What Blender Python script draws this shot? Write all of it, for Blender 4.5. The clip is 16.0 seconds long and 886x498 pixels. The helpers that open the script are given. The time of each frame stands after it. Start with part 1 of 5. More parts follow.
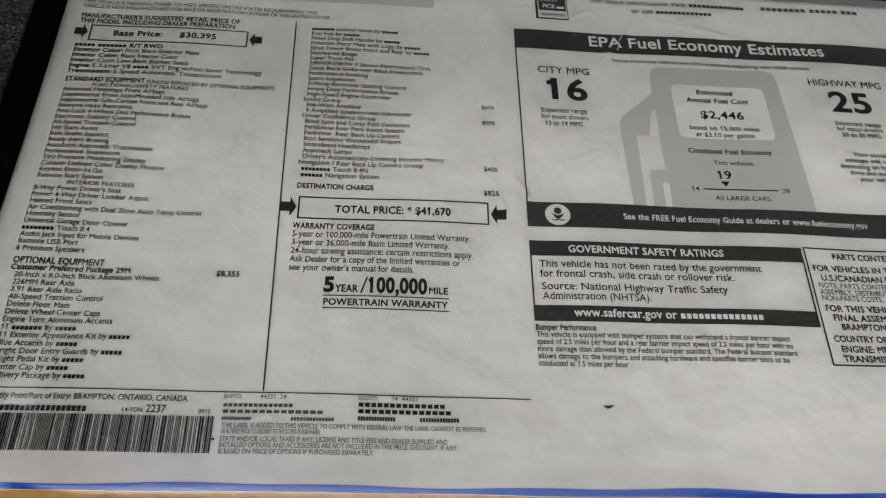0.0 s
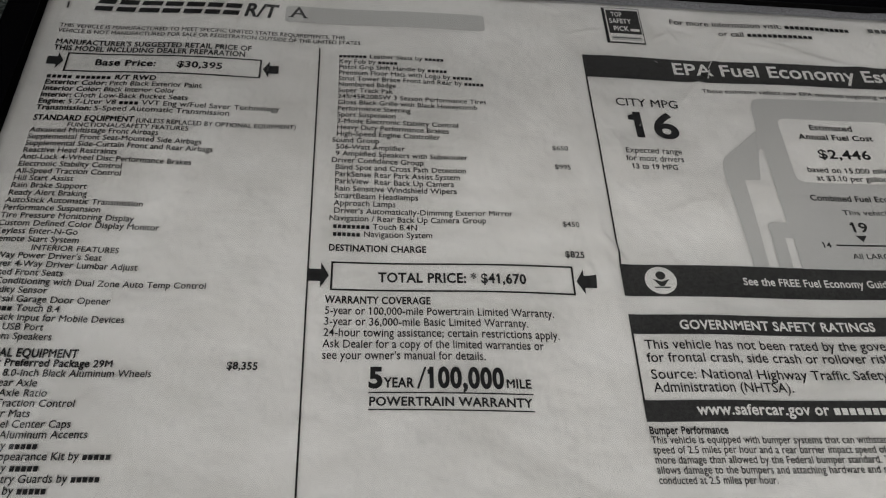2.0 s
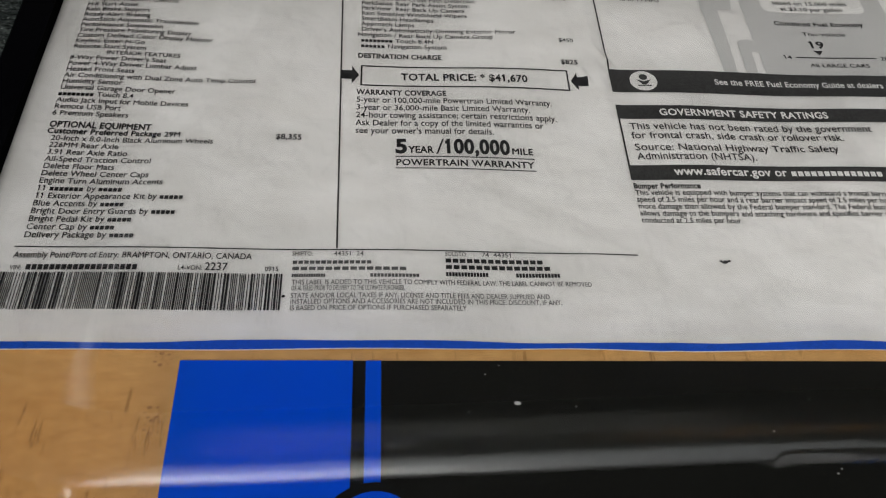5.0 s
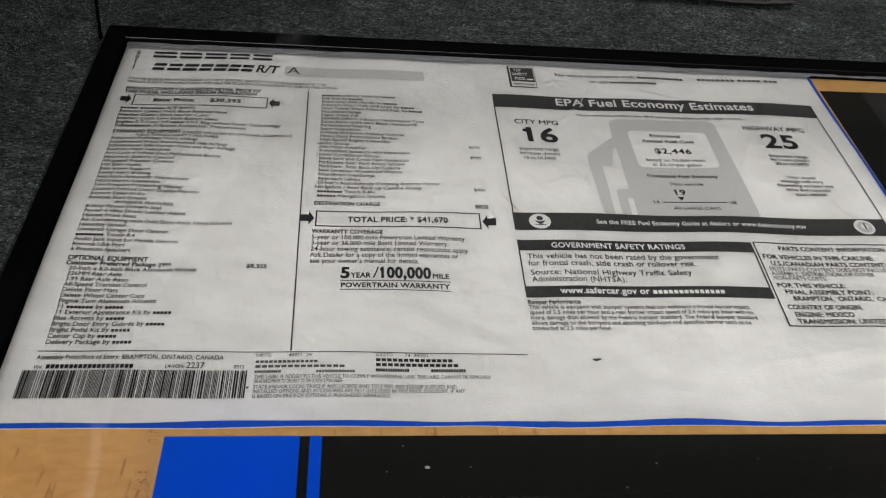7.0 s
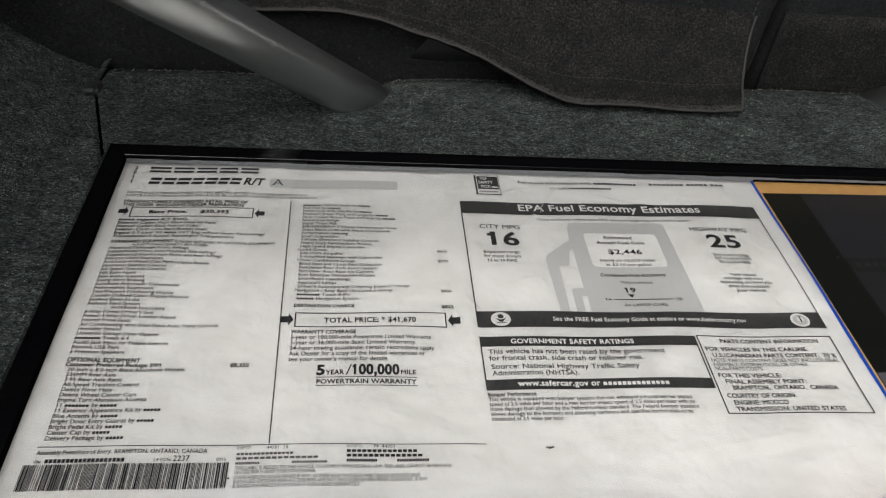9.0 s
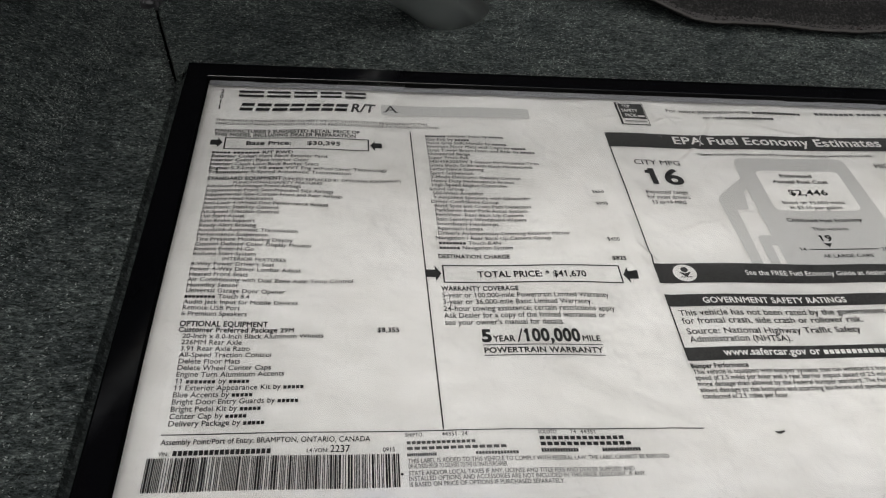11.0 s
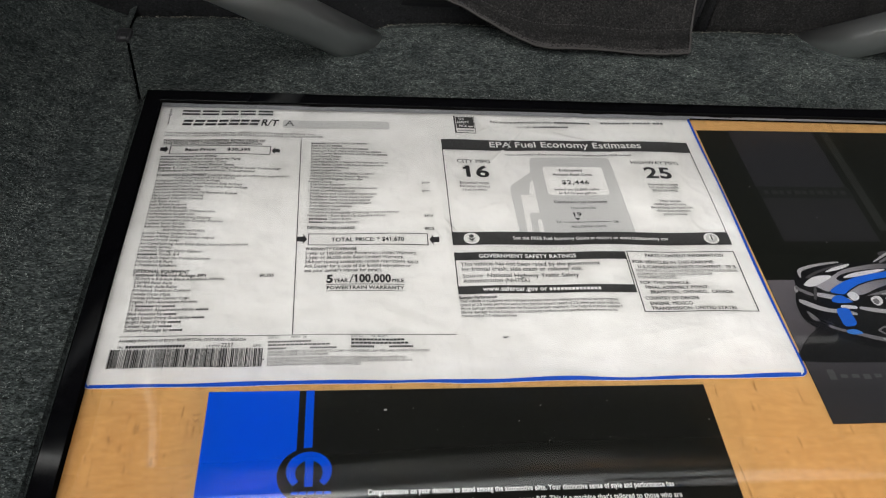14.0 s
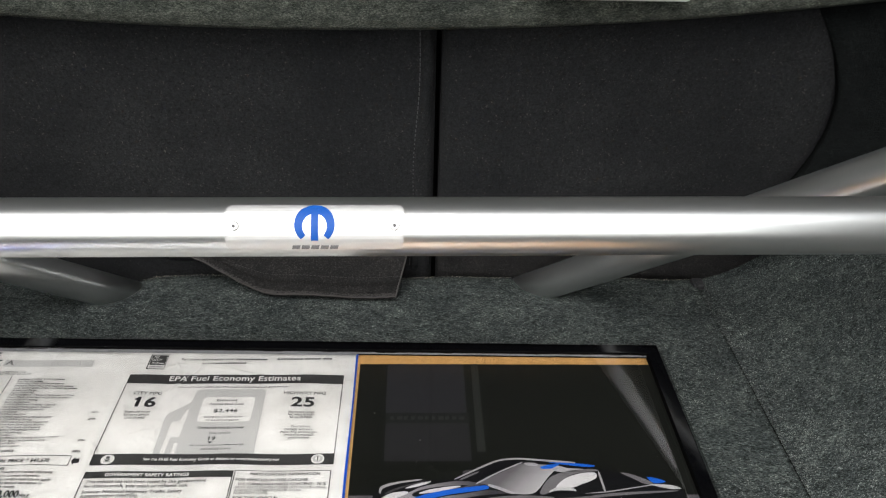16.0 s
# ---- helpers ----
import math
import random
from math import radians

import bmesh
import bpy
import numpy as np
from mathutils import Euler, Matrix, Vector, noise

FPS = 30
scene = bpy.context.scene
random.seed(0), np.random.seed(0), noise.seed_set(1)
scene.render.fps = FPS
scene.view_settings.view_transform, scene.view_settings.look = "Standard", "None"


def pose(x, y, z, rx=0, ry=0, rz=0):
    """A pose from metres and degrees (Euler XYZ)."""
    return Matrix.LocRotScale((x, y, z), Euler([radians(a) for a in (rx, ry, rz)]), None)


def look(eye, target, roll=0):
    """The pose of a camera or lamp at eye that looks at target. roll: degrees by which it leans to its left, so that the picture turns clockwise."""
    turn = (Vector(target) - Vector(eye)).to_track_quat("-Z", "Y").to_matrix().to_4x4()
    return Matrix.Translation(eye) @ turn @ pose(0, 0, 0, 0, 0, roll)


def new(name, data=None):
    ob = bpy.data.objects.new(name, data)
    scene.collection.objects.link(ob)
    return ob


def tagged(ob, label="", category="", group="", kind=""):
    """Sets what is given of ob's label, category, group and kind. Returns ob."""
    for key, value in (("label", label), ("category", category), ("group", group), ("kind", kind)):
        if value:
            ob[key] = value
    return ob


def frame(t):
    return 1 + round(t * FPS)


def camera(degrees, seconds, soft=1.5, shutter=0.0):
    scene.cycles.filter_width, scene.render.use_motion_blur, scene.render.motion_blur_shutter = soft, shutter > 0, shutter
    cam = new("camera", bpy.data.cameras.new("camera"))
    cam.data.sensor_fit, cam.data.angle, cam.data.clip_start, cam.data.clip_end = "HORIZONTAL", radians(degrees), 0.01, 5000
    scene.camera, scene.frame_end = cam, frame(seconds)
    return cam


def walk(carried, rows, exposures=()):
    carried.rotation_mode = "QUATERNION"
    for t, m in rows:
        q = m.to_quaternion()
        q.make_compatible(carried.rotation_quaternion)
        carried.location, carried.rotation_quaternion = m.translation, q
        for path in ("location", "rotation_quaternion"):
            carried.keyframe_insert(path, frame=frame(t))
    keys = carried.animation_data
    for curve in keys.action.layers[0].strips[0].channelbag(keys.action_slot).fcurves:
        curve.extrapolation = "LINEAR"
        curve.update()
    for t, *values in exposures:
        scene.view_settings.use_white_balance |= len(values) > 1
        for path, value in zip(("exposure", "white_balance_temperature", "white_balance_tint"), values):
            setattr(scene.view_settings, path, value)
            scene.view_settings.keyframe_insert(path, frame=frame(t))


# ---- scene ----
cam = camera(54.59, 16.0, 1.2)
PATH = [
    (0, (-0.05567, -0.28421, 0.26997), (-0.02670, -0.07323, -0.06863), 8.548),
    (0.5, (-0.06851, -0.25497, 0.24996), (-0.03598, -0.03060, -0.07959), 8.520),
    (1, (-0.07473, -0.24965, 0.23434), (-0.04180, -0.01800, -0.09009), 8.045),
    (1.5, (-0.07593, -0.24189, 0.22200), (-0.04246, -0.00984, -0.10209), 8.126),
    (2, (-0.07646, -0.24014, 0.21074), (-0.04188, -0.00779, -0.11301), 8.318),
    (2.5, (-0.07704, -0.23889, 0.20735), (-0.04217, -0.00446, -0.11487), 8.244),
    (3, (-0.08112, -0.23976, 0.20753), (-0.04127, -0.00479, -0.11371), 8.969),
    (3.5, (-0.08690, -0.27437, 0.20793), (-0.04718, -0.03974, -0.11359), 8.830),
    (3.7, (-0.09048, -0.29431, 0.20124), (-0.05637, -0.06072, -0.12168), 7.555),
    (5.8, (-0.07763, -0.33204, 0.20624), (-0.04602, -0.08207, -0.10444), 6.317),
    (6, (-0.07865, -0.33763, 0.21652), (-0.04031, -0.08111, -0.08799), 7.608),
    (6.5, (-0.07055, -0.36347, 0.23652), (-0.03314, -0.08924, -0.05227), 6.617),
    (7, (-0.06790, -0.37955, 0.25263), (-0.02931, -0.09287, -0.02363), 6.277),
    (7.5, (-0.05978, -0.38718, 0.26372), (-0.02013, -0.09153, -0.00277), 5.936),
    (8, (-0.05521, -0.39641, 0.27248), (-0.01416, -0.09579, 0.01182), 5.777),
    (8.2, (-0.05002, -0.40334, 0.28251), (-0.00873, -0.09943, 0.02573), 5.594),
    (10.3, (-0.09627, -0.40214, 0.27556), (-0.06001, -0.08541, 0.03398), 4.768),
    (10.5, (-0.10443, -0.38603, 0.26731), (-0.06733, -0.07201, 0.02234), 4.809),
    (11, (-0.12431, -0.34227, 0.23335), (-0.08052, -0.04774, -0.03373), 6.097),
    (11.5, (-0.12846, -0.31456, 0.21560), (-0.08778, -0.03377, -0.06636), 5.825),
    (12, (-0.12671, -0.31243, 0.21360), (-0.08541, -0.03787, -0.07433), 6.119),
    (12.5, (-0.12437, -0.32674, 0.21941), (-0.08246, -0.05531, -0.07139), 6.314),
    (13, (-0.11107, -0.34644, 0.23801), (-0.06633, -0.07461, -0.05200), 6.678),
    (13.5, (-0.08477, -0.38734, 0.27971), (-0.03981, -0.11277, -0.00767), 6.666),
    (13.8, (-0.069, -0.439, 0.332), (0.157, 0.947, -1.092), 6.6),
    (14, (-0.05935, -0.47583, 0.36133), (-0.01844, -0.19188, 0.08259), 5.748),
    (14.2, (-0.05210, -0.51157, 0.38590), (-0.01481, -0.20630, 0.13013), 5.034),
    (14.5, (-0.02842, -0.54849, 0.42669), (-0.00012, -0.22265, 0.19642), 4.526),
    (14.7, (-0.005, -0.558, 0.448), (0.068, 1.110, -0.653), 3.2),
    (15, (0.03397, -0.57223, 0.44255), (0.03779, -0.22985, 0.23576), 2.622),
    (15.5, (0.13662, -0.57438, 0.44736), (0.13445, -0.22808, 0.24717), 1.718),
    (16, (0.23385, -0.57244, 0.44920), (0.24756, -0.22522, 0.25109), 1.502),
]
walk(cam, [(t, look(eye, target, roll)) for t, eye, target, roll in PATH],
     [(0, -0.18), (0.7, -0.30), (1.5, -0.28), (3.0, -0.24), (3.7, -0.06), (5.8, 0.0), (8.2, 0.38), (10.3, 0.42), (11, 0.40), (12, 0.22), (13, 0.34), (13.5, 0.48), (14.0, 0.60), (14.5, 0.55), (15, 0.70), (15.5, 0.77), (16, 0.82)])

# ---- world and light ----
world = bpy.data.worlds.new("overcast_sky")
world.use_nodes = True
scene.world = world
wn, wl = world.node_tree.nodes, world.node_tree.links
sky = wn.new("ShaderNodeTexSky")
sky.sky_type, sky.sun_disc = "NISHITA", False
sky.sun_elevation, sky.sun_rotation = radians(47), radians(-161)
sky.air_density, sky.dust_density, sky.ozone_density = 1.0, 2.5, 0.5
veil = wn.new("ShaderNodeHueSaturation")
veil.inputs["Saturation"].default_value = 0.12
wl.new(sky.outputs[0], veil.inputs["Color"])
wl.new(veil.outputs[0], wn["Background"].inputs[0])
wn["Background"].inputs[1].default_value = 0.28

sun_data = bpy.data.lights.new("veiled_sun", "SUN")
sun_data.energy, sun_data.angle, sun_data.color = 1.75, radians(46), (1.0, 0.98, 0.95)
new("veiled_sun", sun_data).matrix_world = look((-0.42, -1.75, 1.85), (0.15, -0.1, 0.0))


# ---- materials ----
def mat(name, colour=(0.5, 0.5, 0.5), rough=0.5, metal=0.0, spec=0.5):
    m = bpy.data.materials.new(name)
    m.use_nodes = True
    b = m.node_tree.nodes["Principled BSDF"]
    b.inputs["Base Color"].default_value = (*colour, 1)
    b.inputs["Roughness"].default_value = rough
    b.inputs["Metallic"].default_value = metal
    b.inputs["Specular IOR Level"].default_value = spec
    return m, m.node_tree.nodes, m.node_tree.links, b


def mapped(nodes, links, size=(1, 1, 1), turn=0.0):
    c, m = nodes.new("ShaderNodeTexCoord"), nodes.new("ShaderNodeMapping")
    m.inputs["Scale"].default_value = size
    m.inputs["Rotation"].default_value = (0, 0, turn)
    links.new(c.outputs["Object"], m.inputs["Vector"])
    return m.outputs["Vector"]


def noise_tex(nodes, links, vec, scale, detail=4, rough=0.6):
    n = nodes.new("ShaderNodeTexNoise")
    n.inputs["Scale"].default_value, n.inputs["Detail"].default_value, n.inputs["Roughness"].default_value = scale, detail, rough
    links.new(vec, n.inputs["Vector"])
    return n.outputs["Fac"]


def ramp(nodes, links, fac, stops):
    r = nodes.new("ShaderNodeValToRGB")
    while len(r.color_ramp.elements) < len(stops):
        r.color_ramp.elements.new(0.5)
    for e, (p, c) in zip(r.color_ramp.elements, stops):
        e.position, e.color = p, (*c, 1)
    links.new(fac, r.inputs["Fac"])
    return r.outputs["Color"]


def blend(nodes, links, a, b, fac=0.5, mode="MULTIPLY"):
    m = nodes.new("ShaderNodeMix")
    m.data_type, m.blend_type = "RGBA", mode
    m.inputs["Factor"].default_value = fac
    links.new(a, m.inputs[6])
    links.new(b, m.inputs[7])
    return m.outputs[2]


def bump(nodes, links, bsdf, height, strength, distance):
    n = nodes.new("ShaderNodeBump")
    n.inputs["Strength"].default_value, n.inputs["Distance"].default_value = strength, distance
    links.new(height, n.inputs["Height"])
    if bsdf.inputs["Normal"].is_linked:
        links.new(bsdf.inputs["Normal"].links[0].from_socket, n.inputs["Normal"])
    links.new(n.outputs["Normal"], bsdf.inputs["Normal"])


def carpet_material(name, dark, mid, light, scale=330):
    m, n, l, b = mat(name, mid, 0.95, 0, 0.08)
    v = mapped(n, l, (1, 2.2, 2.2), 0.4)
    fibre = noise_tex(n, l, v, scale, 4, 0.8)
    tone = ramp(n, l, fibre, [(0.36, dark), (0.49, tuple(c * 0.6 for c in mid)), (0.60, tuple(c * 1.3 for c in mid)), (0.72, light)])
    tuft = noise_tex(n, l, mapped(n, l, (1, 1.7, 1.7), 0.2), 95, 3, 0.6)
    clump = ramp(n, l, tuft, [(0.34, (0.62, 0.63, 0.64)), (0.66, (1.32, 1.32, 1.3))])
    patch = noise_tex(n, l, mapped(n, l), 22, 3)
    wide = ramp(n, l, patch, [(0.3, (0.66, 0.67, 0.69)), (0.7, (1.22, 1.22, 1.2))])
    l.new(blend(n, l, blend(n, l, tone, clump, 1.0), wide, 1.0), b.inputs["Base Color"])
    bump(n, l, b, fibre, 0.9, 0.0015)
    bump(n, l, b, tuft, 0.5, 0.0025)
    bump(n, l, b, patch, 0.35, 0.004)
    return m


carpet = carpet_material("heathered_carpet", (0.0025, 0.003, 0.003), (0.047, 0.0545, 0.0525), (0.19, 0.204, 0.194))
# trim felt is near black: the shade of the boot's corners is in its colour
trim_felt = carpet_material("shaded_trim_felt", (0.001, 0.001, 0.001), (0.0030, 0.0038, 0.0038), (0.014, 0.016, 0.0155))
shelf_carpet = carpet_material("shelf_carpet", (0.012, 0.014, 0.012), (0.050, 0.054, 0.046), (0.13, 0.135, 0.118), 480)


def fibre_material():
    m, n, l, b = mat("carpet_fibre", (0.08, 0.085, 0.085), 0.85, 0, 0.15)
    g = n.new("ShaderNodeNewGeometry")
    strand = ramp(n, l, g.outputs["Random Per Island"], [(0.0, (0.0015, 0.002, 0.002)), (0.56, (0.015, 0.0185, 0.018)), (0.80, (0.092, 0.103, 0.099)), (1.0, (0.23, 0.245, 0.232))])
    tuft = noise_tex(n, l, mapped(n, l, (1, 1.7, 1.7), 0.2), 95, 3, 0.6)
    clump = ramp(n, l, tuft, [(0.34, (0.58, 0.59, 0.60)), (0.66, (1.36, 1.36, 1.34))])
    wide = ramp(n, l, noise_tex(n, l, mapped(n, l), 22, 3), [(0.3, (0.66, 0.67, 0.69)), (0.7, (1.22, 1.22, 1.2))])
    l.new(blend(n, l, blend(n, l, strand, clump, 1.0), wide, 1.0), b.inputs["Base Color"])
    return m


fibre_mat = fibre_material()


def fray_material():
    m, n, l, b = mat("frayed_thread", (0.2, 0.2, 0.18), 0.85, 0, 0.15)
    g = n.new("ShaderNodeNewGeometry")
    l.new(ramp(n, l, g.outputs["Random Per Island"], [(0.0, (0.010, 0.011, 0.011)), (0.55, (0.05, 0.052, 0.05)), (0.85, (0.20, 0.195, 0.165)), (1.0, (0.50, 0.47, 0.36))]), b.inputs["Base Color"])
    return m


fray_mat = fray_material()


def cloth_material():
    m, n, l, b = mat("black_seat_cloth", (0.012, 0.0125, 0.014), 0.95, 0, 0.15)
    v = mapped(n, l, (1, 1, 1))
    weave = noise_tex(n, l, v, 430, 4, 0.8)
    lint = noise_tex(n, l, v, 420, 2, 0.5)
    wide = noise_tex(n, l, v, 9, 4)
    a = ramp(n, l, weave, [(0.34, (0.0016, 0.0017, 0.0019)), (0.66, (0.0108, 0.0113, 0.0120))])
    s = ramp(n, l, lint, [(0.64, (1, 1, 1)), (0.75, (4.2, 3.7, 3.2))])
    w = ramp(n, l, wide, [(0.3, (0.72, 0.73, 0.76)), (0.7, (1.45, 1.42, 1.38))])
    l.new(blend(n, l, blend(n, l, a, s, 1.0), w, 1.0), b.inputs["Base Color"])
    bump(n, l, b, weave, 0.5, 0.0006)
    bump(n, l, b, wide, 0.5, 0.012)
    return m


cloth = cloth_material()


def flap_material():
    m, n, l, b = mat("grey_flap_cloth", (0.03, 0.03, 0.03), 0.95, 0, 0.15)
    v = mapped(n, l)
    weave = noise_tex(n, l, v, 620, 3, 0.7)
    worn_shaded = ramp(n, l, noise_tex(n, l, v, 60, 4, 0.6), [(0.35, (0.7, 0.7, 0.71)), (0.65, (1.4, 1.36, 1.34))])
    l.new(blend(n, l, ramp(n, l, weave, [(0.36, (0.0015, 0.0014, 0.0014)), (0.55, (0.0075, 0.0072, 0.0070)), (0.70, (0.024, 0.0228, 0.0222))]), worn_shaded, 1.0), b.inputs["Base Color"])
    bump(n, l, b, weave, 0.8, 0.0009)
    bump(n, l, b, noise_tex(n, l, v, 30, 3), 0.5, 0.004)
    return m


flap_cloth = flap_material()


def aluminium(name, rough, colour, coat=0.0, metal=1.0):
    m, n, l, b = mat(name, colour, rough, metal)
    v = mapped(n, l, (2, 160, 160))
    grain = noise_tex(n, l, v, 12, 3)
    l.new(ramp(n, l, grain, [(0.3, (rough - 0.008,) * 3), (0.7, (rough + 0.008,) * 3)]), b.inputs["Roughness"])
    bump(n, l, b, grain, 0.004, 0.0003)
    b.inputs["Coat Weight"].default_value, b.inputs["Coat Roughness"].default_value = coat, 0.07
    return m


def satin_silver():
    m, n, l, b = mat("satin_silver_finish", (0.535, 0.545, 0.535), 0.29, 0.96)
    b.inputs["Coat Weight"].default_value, b.inputs["Coat Roughness"].default_value = 0.25, 0.07
    haze = noise_tex(n, l, mapped(n, l), 14, 3)
    l.new(ramp(n, l, haze, [(0.3, (0.282,) * 3), (0.7, (0.296,) * 3)]), b.inputs["Roughness"])
    return m


tube_metal = satin_silver()
plate_metal = aluminium("brushed_plate", 0.42, (0.46, 0.46, 0.45), 0.2, 0.7)
steel = mat("screw_steel", (0.46, 0.46, 0.45), 0.28, 1.0)[0]
socket = mat("screw_socket", (0.02, 0.02, 0.02), 0.6)[0]
bracket_steel = aluminium("bracket_steel", 0.34, (0.28, 0.28, 0.28))


def frame_material():
    m, n, l, b = mat("gloss_black_plastic", (0.0012, 0.0012, 0.0016), 0.12, 0, 0.3)
    v = mapped(n, l)
    l.new(ramp(n, l, noise_tex(n, l, v, 90, 5), [(0.35, (0.06,) * 3), (0.75, (0.16,) * 3)]), b.inputs["Roughness"])
    bump(n, l, b, noise_tex(n, l, v, 40, 3), 0.05, 0.001)
    return m


black_gloss = frame_material()
black_plastic = mat("matt_black_plastic", (0.010, 0.010, 0.011), 0.55)[0]
lid_lining = carpet_material("lid_lining", (0.004, 0.004, 0.004), (0.022, 0.022, 0.022), (0.06, 0.06, 0.06), 260)
gap_dark = mat("dark_underlay", (0.004, 0.004, 0.004), 1.0, 0, 0.0)[0]


def n_colour(nodes, links, vec, scale):
    n = nodes.new("ShaderNodeTexNoise")
    n.inputs["Scale"].default_value = scale
    links.new(vec, n.inputs["Vector"])
    return n.outputs["Color"]


def paper_material():
    m, n, l, b = mat("aged_white_paper", (0.74, 0.73, 0.70), 0.45, 0, 0.5)
    v = mapped(n, l)
    wide = ramp(n, l, noise_tex(n, l, v, 14, 5), [(0.3, (0.74, 0.735, 0.715)), (0.7, (0.85, 0.845, 0.83))])
    grain = ramp(n, l, noise_tex(n, l, v, 700, 2), [(0.3, (0.95, 0.95, 0.95)), (0.7, (1.02, 1.02, 1.02))])
    mottle = ramp(n, l, noise_tex(n, l, mapped(n, l, (1, 1.6, 1), 0.3), 55, 4, 0.6), [(0.3, (0.90, 0.895, 0.885)), (0.7, (1.03, 1.03, 1.03))])
    bump(n, l, b, noise_tex(n, l, v, 45, 5, 0.5), 0.6, 0.006)
    cells = n.new("ShaderNodeTexVoronoi")
    cells.feature = "DISTANCE_TO_EDGE"
    cells.inputs["Scale"].default_value = 27
    warp = n.new("ShaderNodeVectorMath")
    warp.operation = "MULTIPLY_ADD"
    l.new(n_colour(n, l, v, 30), warp.inputs[0])
    warp.inputs[1].default_value = (0.03, 0.03, 0.0)
    l.new(v, warp.inputs[2])
    l.new(warp.outputs[0], cells.inputs["Vector"])
    fold = ramp(n, l, cells.outputs["Distance"], [(0.0, (1, 1, 1)), (0.10, (0, 0, 0))])
    where = ramp(n, l, noise_tex(n, l, v, 9, 2), [(0.50, (0, 0, 0)), (0.66, (1, 1, 1))])
    crease = blend(n, l, fold, where, 1.0)
    bump(n, l, b, crease, 0.25, 0.0012)
    # fold lines tinted slightly darker, crease shading put into the paper's colour
    worn_shaded = ramp(n, l, crease, [(0.0, (1, 1, 1)), (1.0, (0.98, 0.978, 0.974))])
    tint = blend(n, l, blend(n, l, wide, grain, 1.0), blend(n, l, mottle, worn_shaded, 1.0), 1.0)
    l.new(tint, b.inputs["Base Color"])
    bump(n, l, b, noise_tex(n, l, mapped(n, l, (1, 0.45, 1), 0.6), 16, 2), 0.8, 0.013)
    return m


paper = paper_material()


def ink_material(name, colour, rough=0.5, vary=0.25, spec=0.35):
    m, n, l, b = mat(name, colour, rough, 0, spec)
    v = mapped(n, l)
    lo, hi = tuple(c * (1 - vary) for c in colour), tuple(c * (1 + vary) for c in colour)
    l.new(ramp(n, l, noise_tex(n, l, v, 900, 3), [(0.3, lo), (0.7, hi)]), b.inputs["Base Color"])
    return m


ink = ink_material("black_ink", (0.012, 0.012, 0.013))
ink_bar = ink_material("black_ink_solid", (0.030, 0.030, 0.030), 0.5, 0.4)
ink_grey = ink_material("grey_ink", (0.51, 0.51, 0.50), 0.55, 0.06)
ink_soft = ink_material("soft_grey_ink", (0.09, 0.09, 0.09))
blue_edge = ink_material("blue_border_ink", (0.008, 0.075, 0.50), 0.45, 0.15, 0.2)
blue_ink = ink_material("blue_card_ink", (0.0, 0.078, 0.66), 0.40, 0.05, 0.08)
card_black = ink_material("black_card_ink", (0.006, 0.0062, 0.0052), 0.40, 0.2, 0.12)
poster_black = ink_material("poster_black", (0.0075, 0.008, 0.0068), 0.40, 0.2, 0.12)
white_ink = ink_material("white_ink", (0.78, 0.78, 0.76), 0.4, 0.05)
film_grey = ink_material("cloudy_film", (0.22, 0.22, 0.235), 0.45, 0.35)
plate_blue = ink_material("emblem_blue", (0.0, 0.042, 0.205), 0.55, 0.06, 0.2)


def kraft_material():
    m, n, l, b = mat("kraft_cardboard", (0.40, 0.22, 0.09), 0.8, 0, 0.2)
    v = mapped(n, l, (0.4, 1, 1))
    flute = noise_tex(n, l, v, 420, 4, 0.65)
    base = ramp(n, l, flute, [(0.28, (0.55, 0.305, 0.104)), (0.72, (0.69, 0.408, 0.158))])
    fleck = ramp(n, l, noise_tex(n, l, mapped(n, l, (1.9, 0.30, 1), 0.15), 230, 3, 0.6), [(0.30, (0.45, 0.40, 0.34)), (0.38, (1, 1, 1))])
    spots = ramp(n, l, noise_tex(n, l, mapped(n, l), 75, 6, 0.75), [(0.27, (0.42, 0.38, 0.33)), (0.36, (1, 1, 1))])
    wide = ramp(n, l, noise_tex(n, l, mapped(n, l, (1, 0.10, 1)), 150, 3), [(0.3, (0.92, 0.915, 0.90)), (0.7, (1.05, 1.05, 1.04))])
    l.new(blend(n, l, blend(n, l, blend(n, l, base, spots, 0.5), fleck, 0.6), wide, 1.0), b.inputs["Base Color"])
    bump(n, l, b, flute, 0.25, 0.0006)
    return m


kraft = kraft_material()


def glass_material():
    m = bpy.data.materials.new("clear_glazing")
    m.use_nodes = True
    n, l = m.node_tree.nodes, m.node_tree.links
    n.remove(n["Principled BSDF"])
    clear, gloss, mix, fres = n.new("ShaderNodeBsdfTransparent"), n.new("ShaderNodeBsdfGlossy"), n.new("ShaderNodeMixShader"), n.new("ShaderNodeFresnel")
    clear.inputs[0].default_value = (0.985, 0.985, 0.98, 1)
    gloss.inputs["Roughness"].default_value = 0.03
    fres.inputs["IOR"].default_value = 1.85
    l.new(fres.outputs[0], mix.inputs[0])
    l.new(clear.outputs[0], mix.inputs[1])
    l.new(gloss.outputs[0], mix.inputs[2])
    l.new(mix.outputs[0], n["Material Output"].inputs[0])
    bw = n.new("ShaderNodeBump")
    bw.inputs["Strength"].default_value, bw.inputs["Distance"].default_value = 0.012, 0.01
    l.new(noise_tex(n, l, mapped(n, l), 7, 2), bw.inputs["Height"])
    l.new(bw.outputs[0], gloss.inputs["Normal"])
    return m


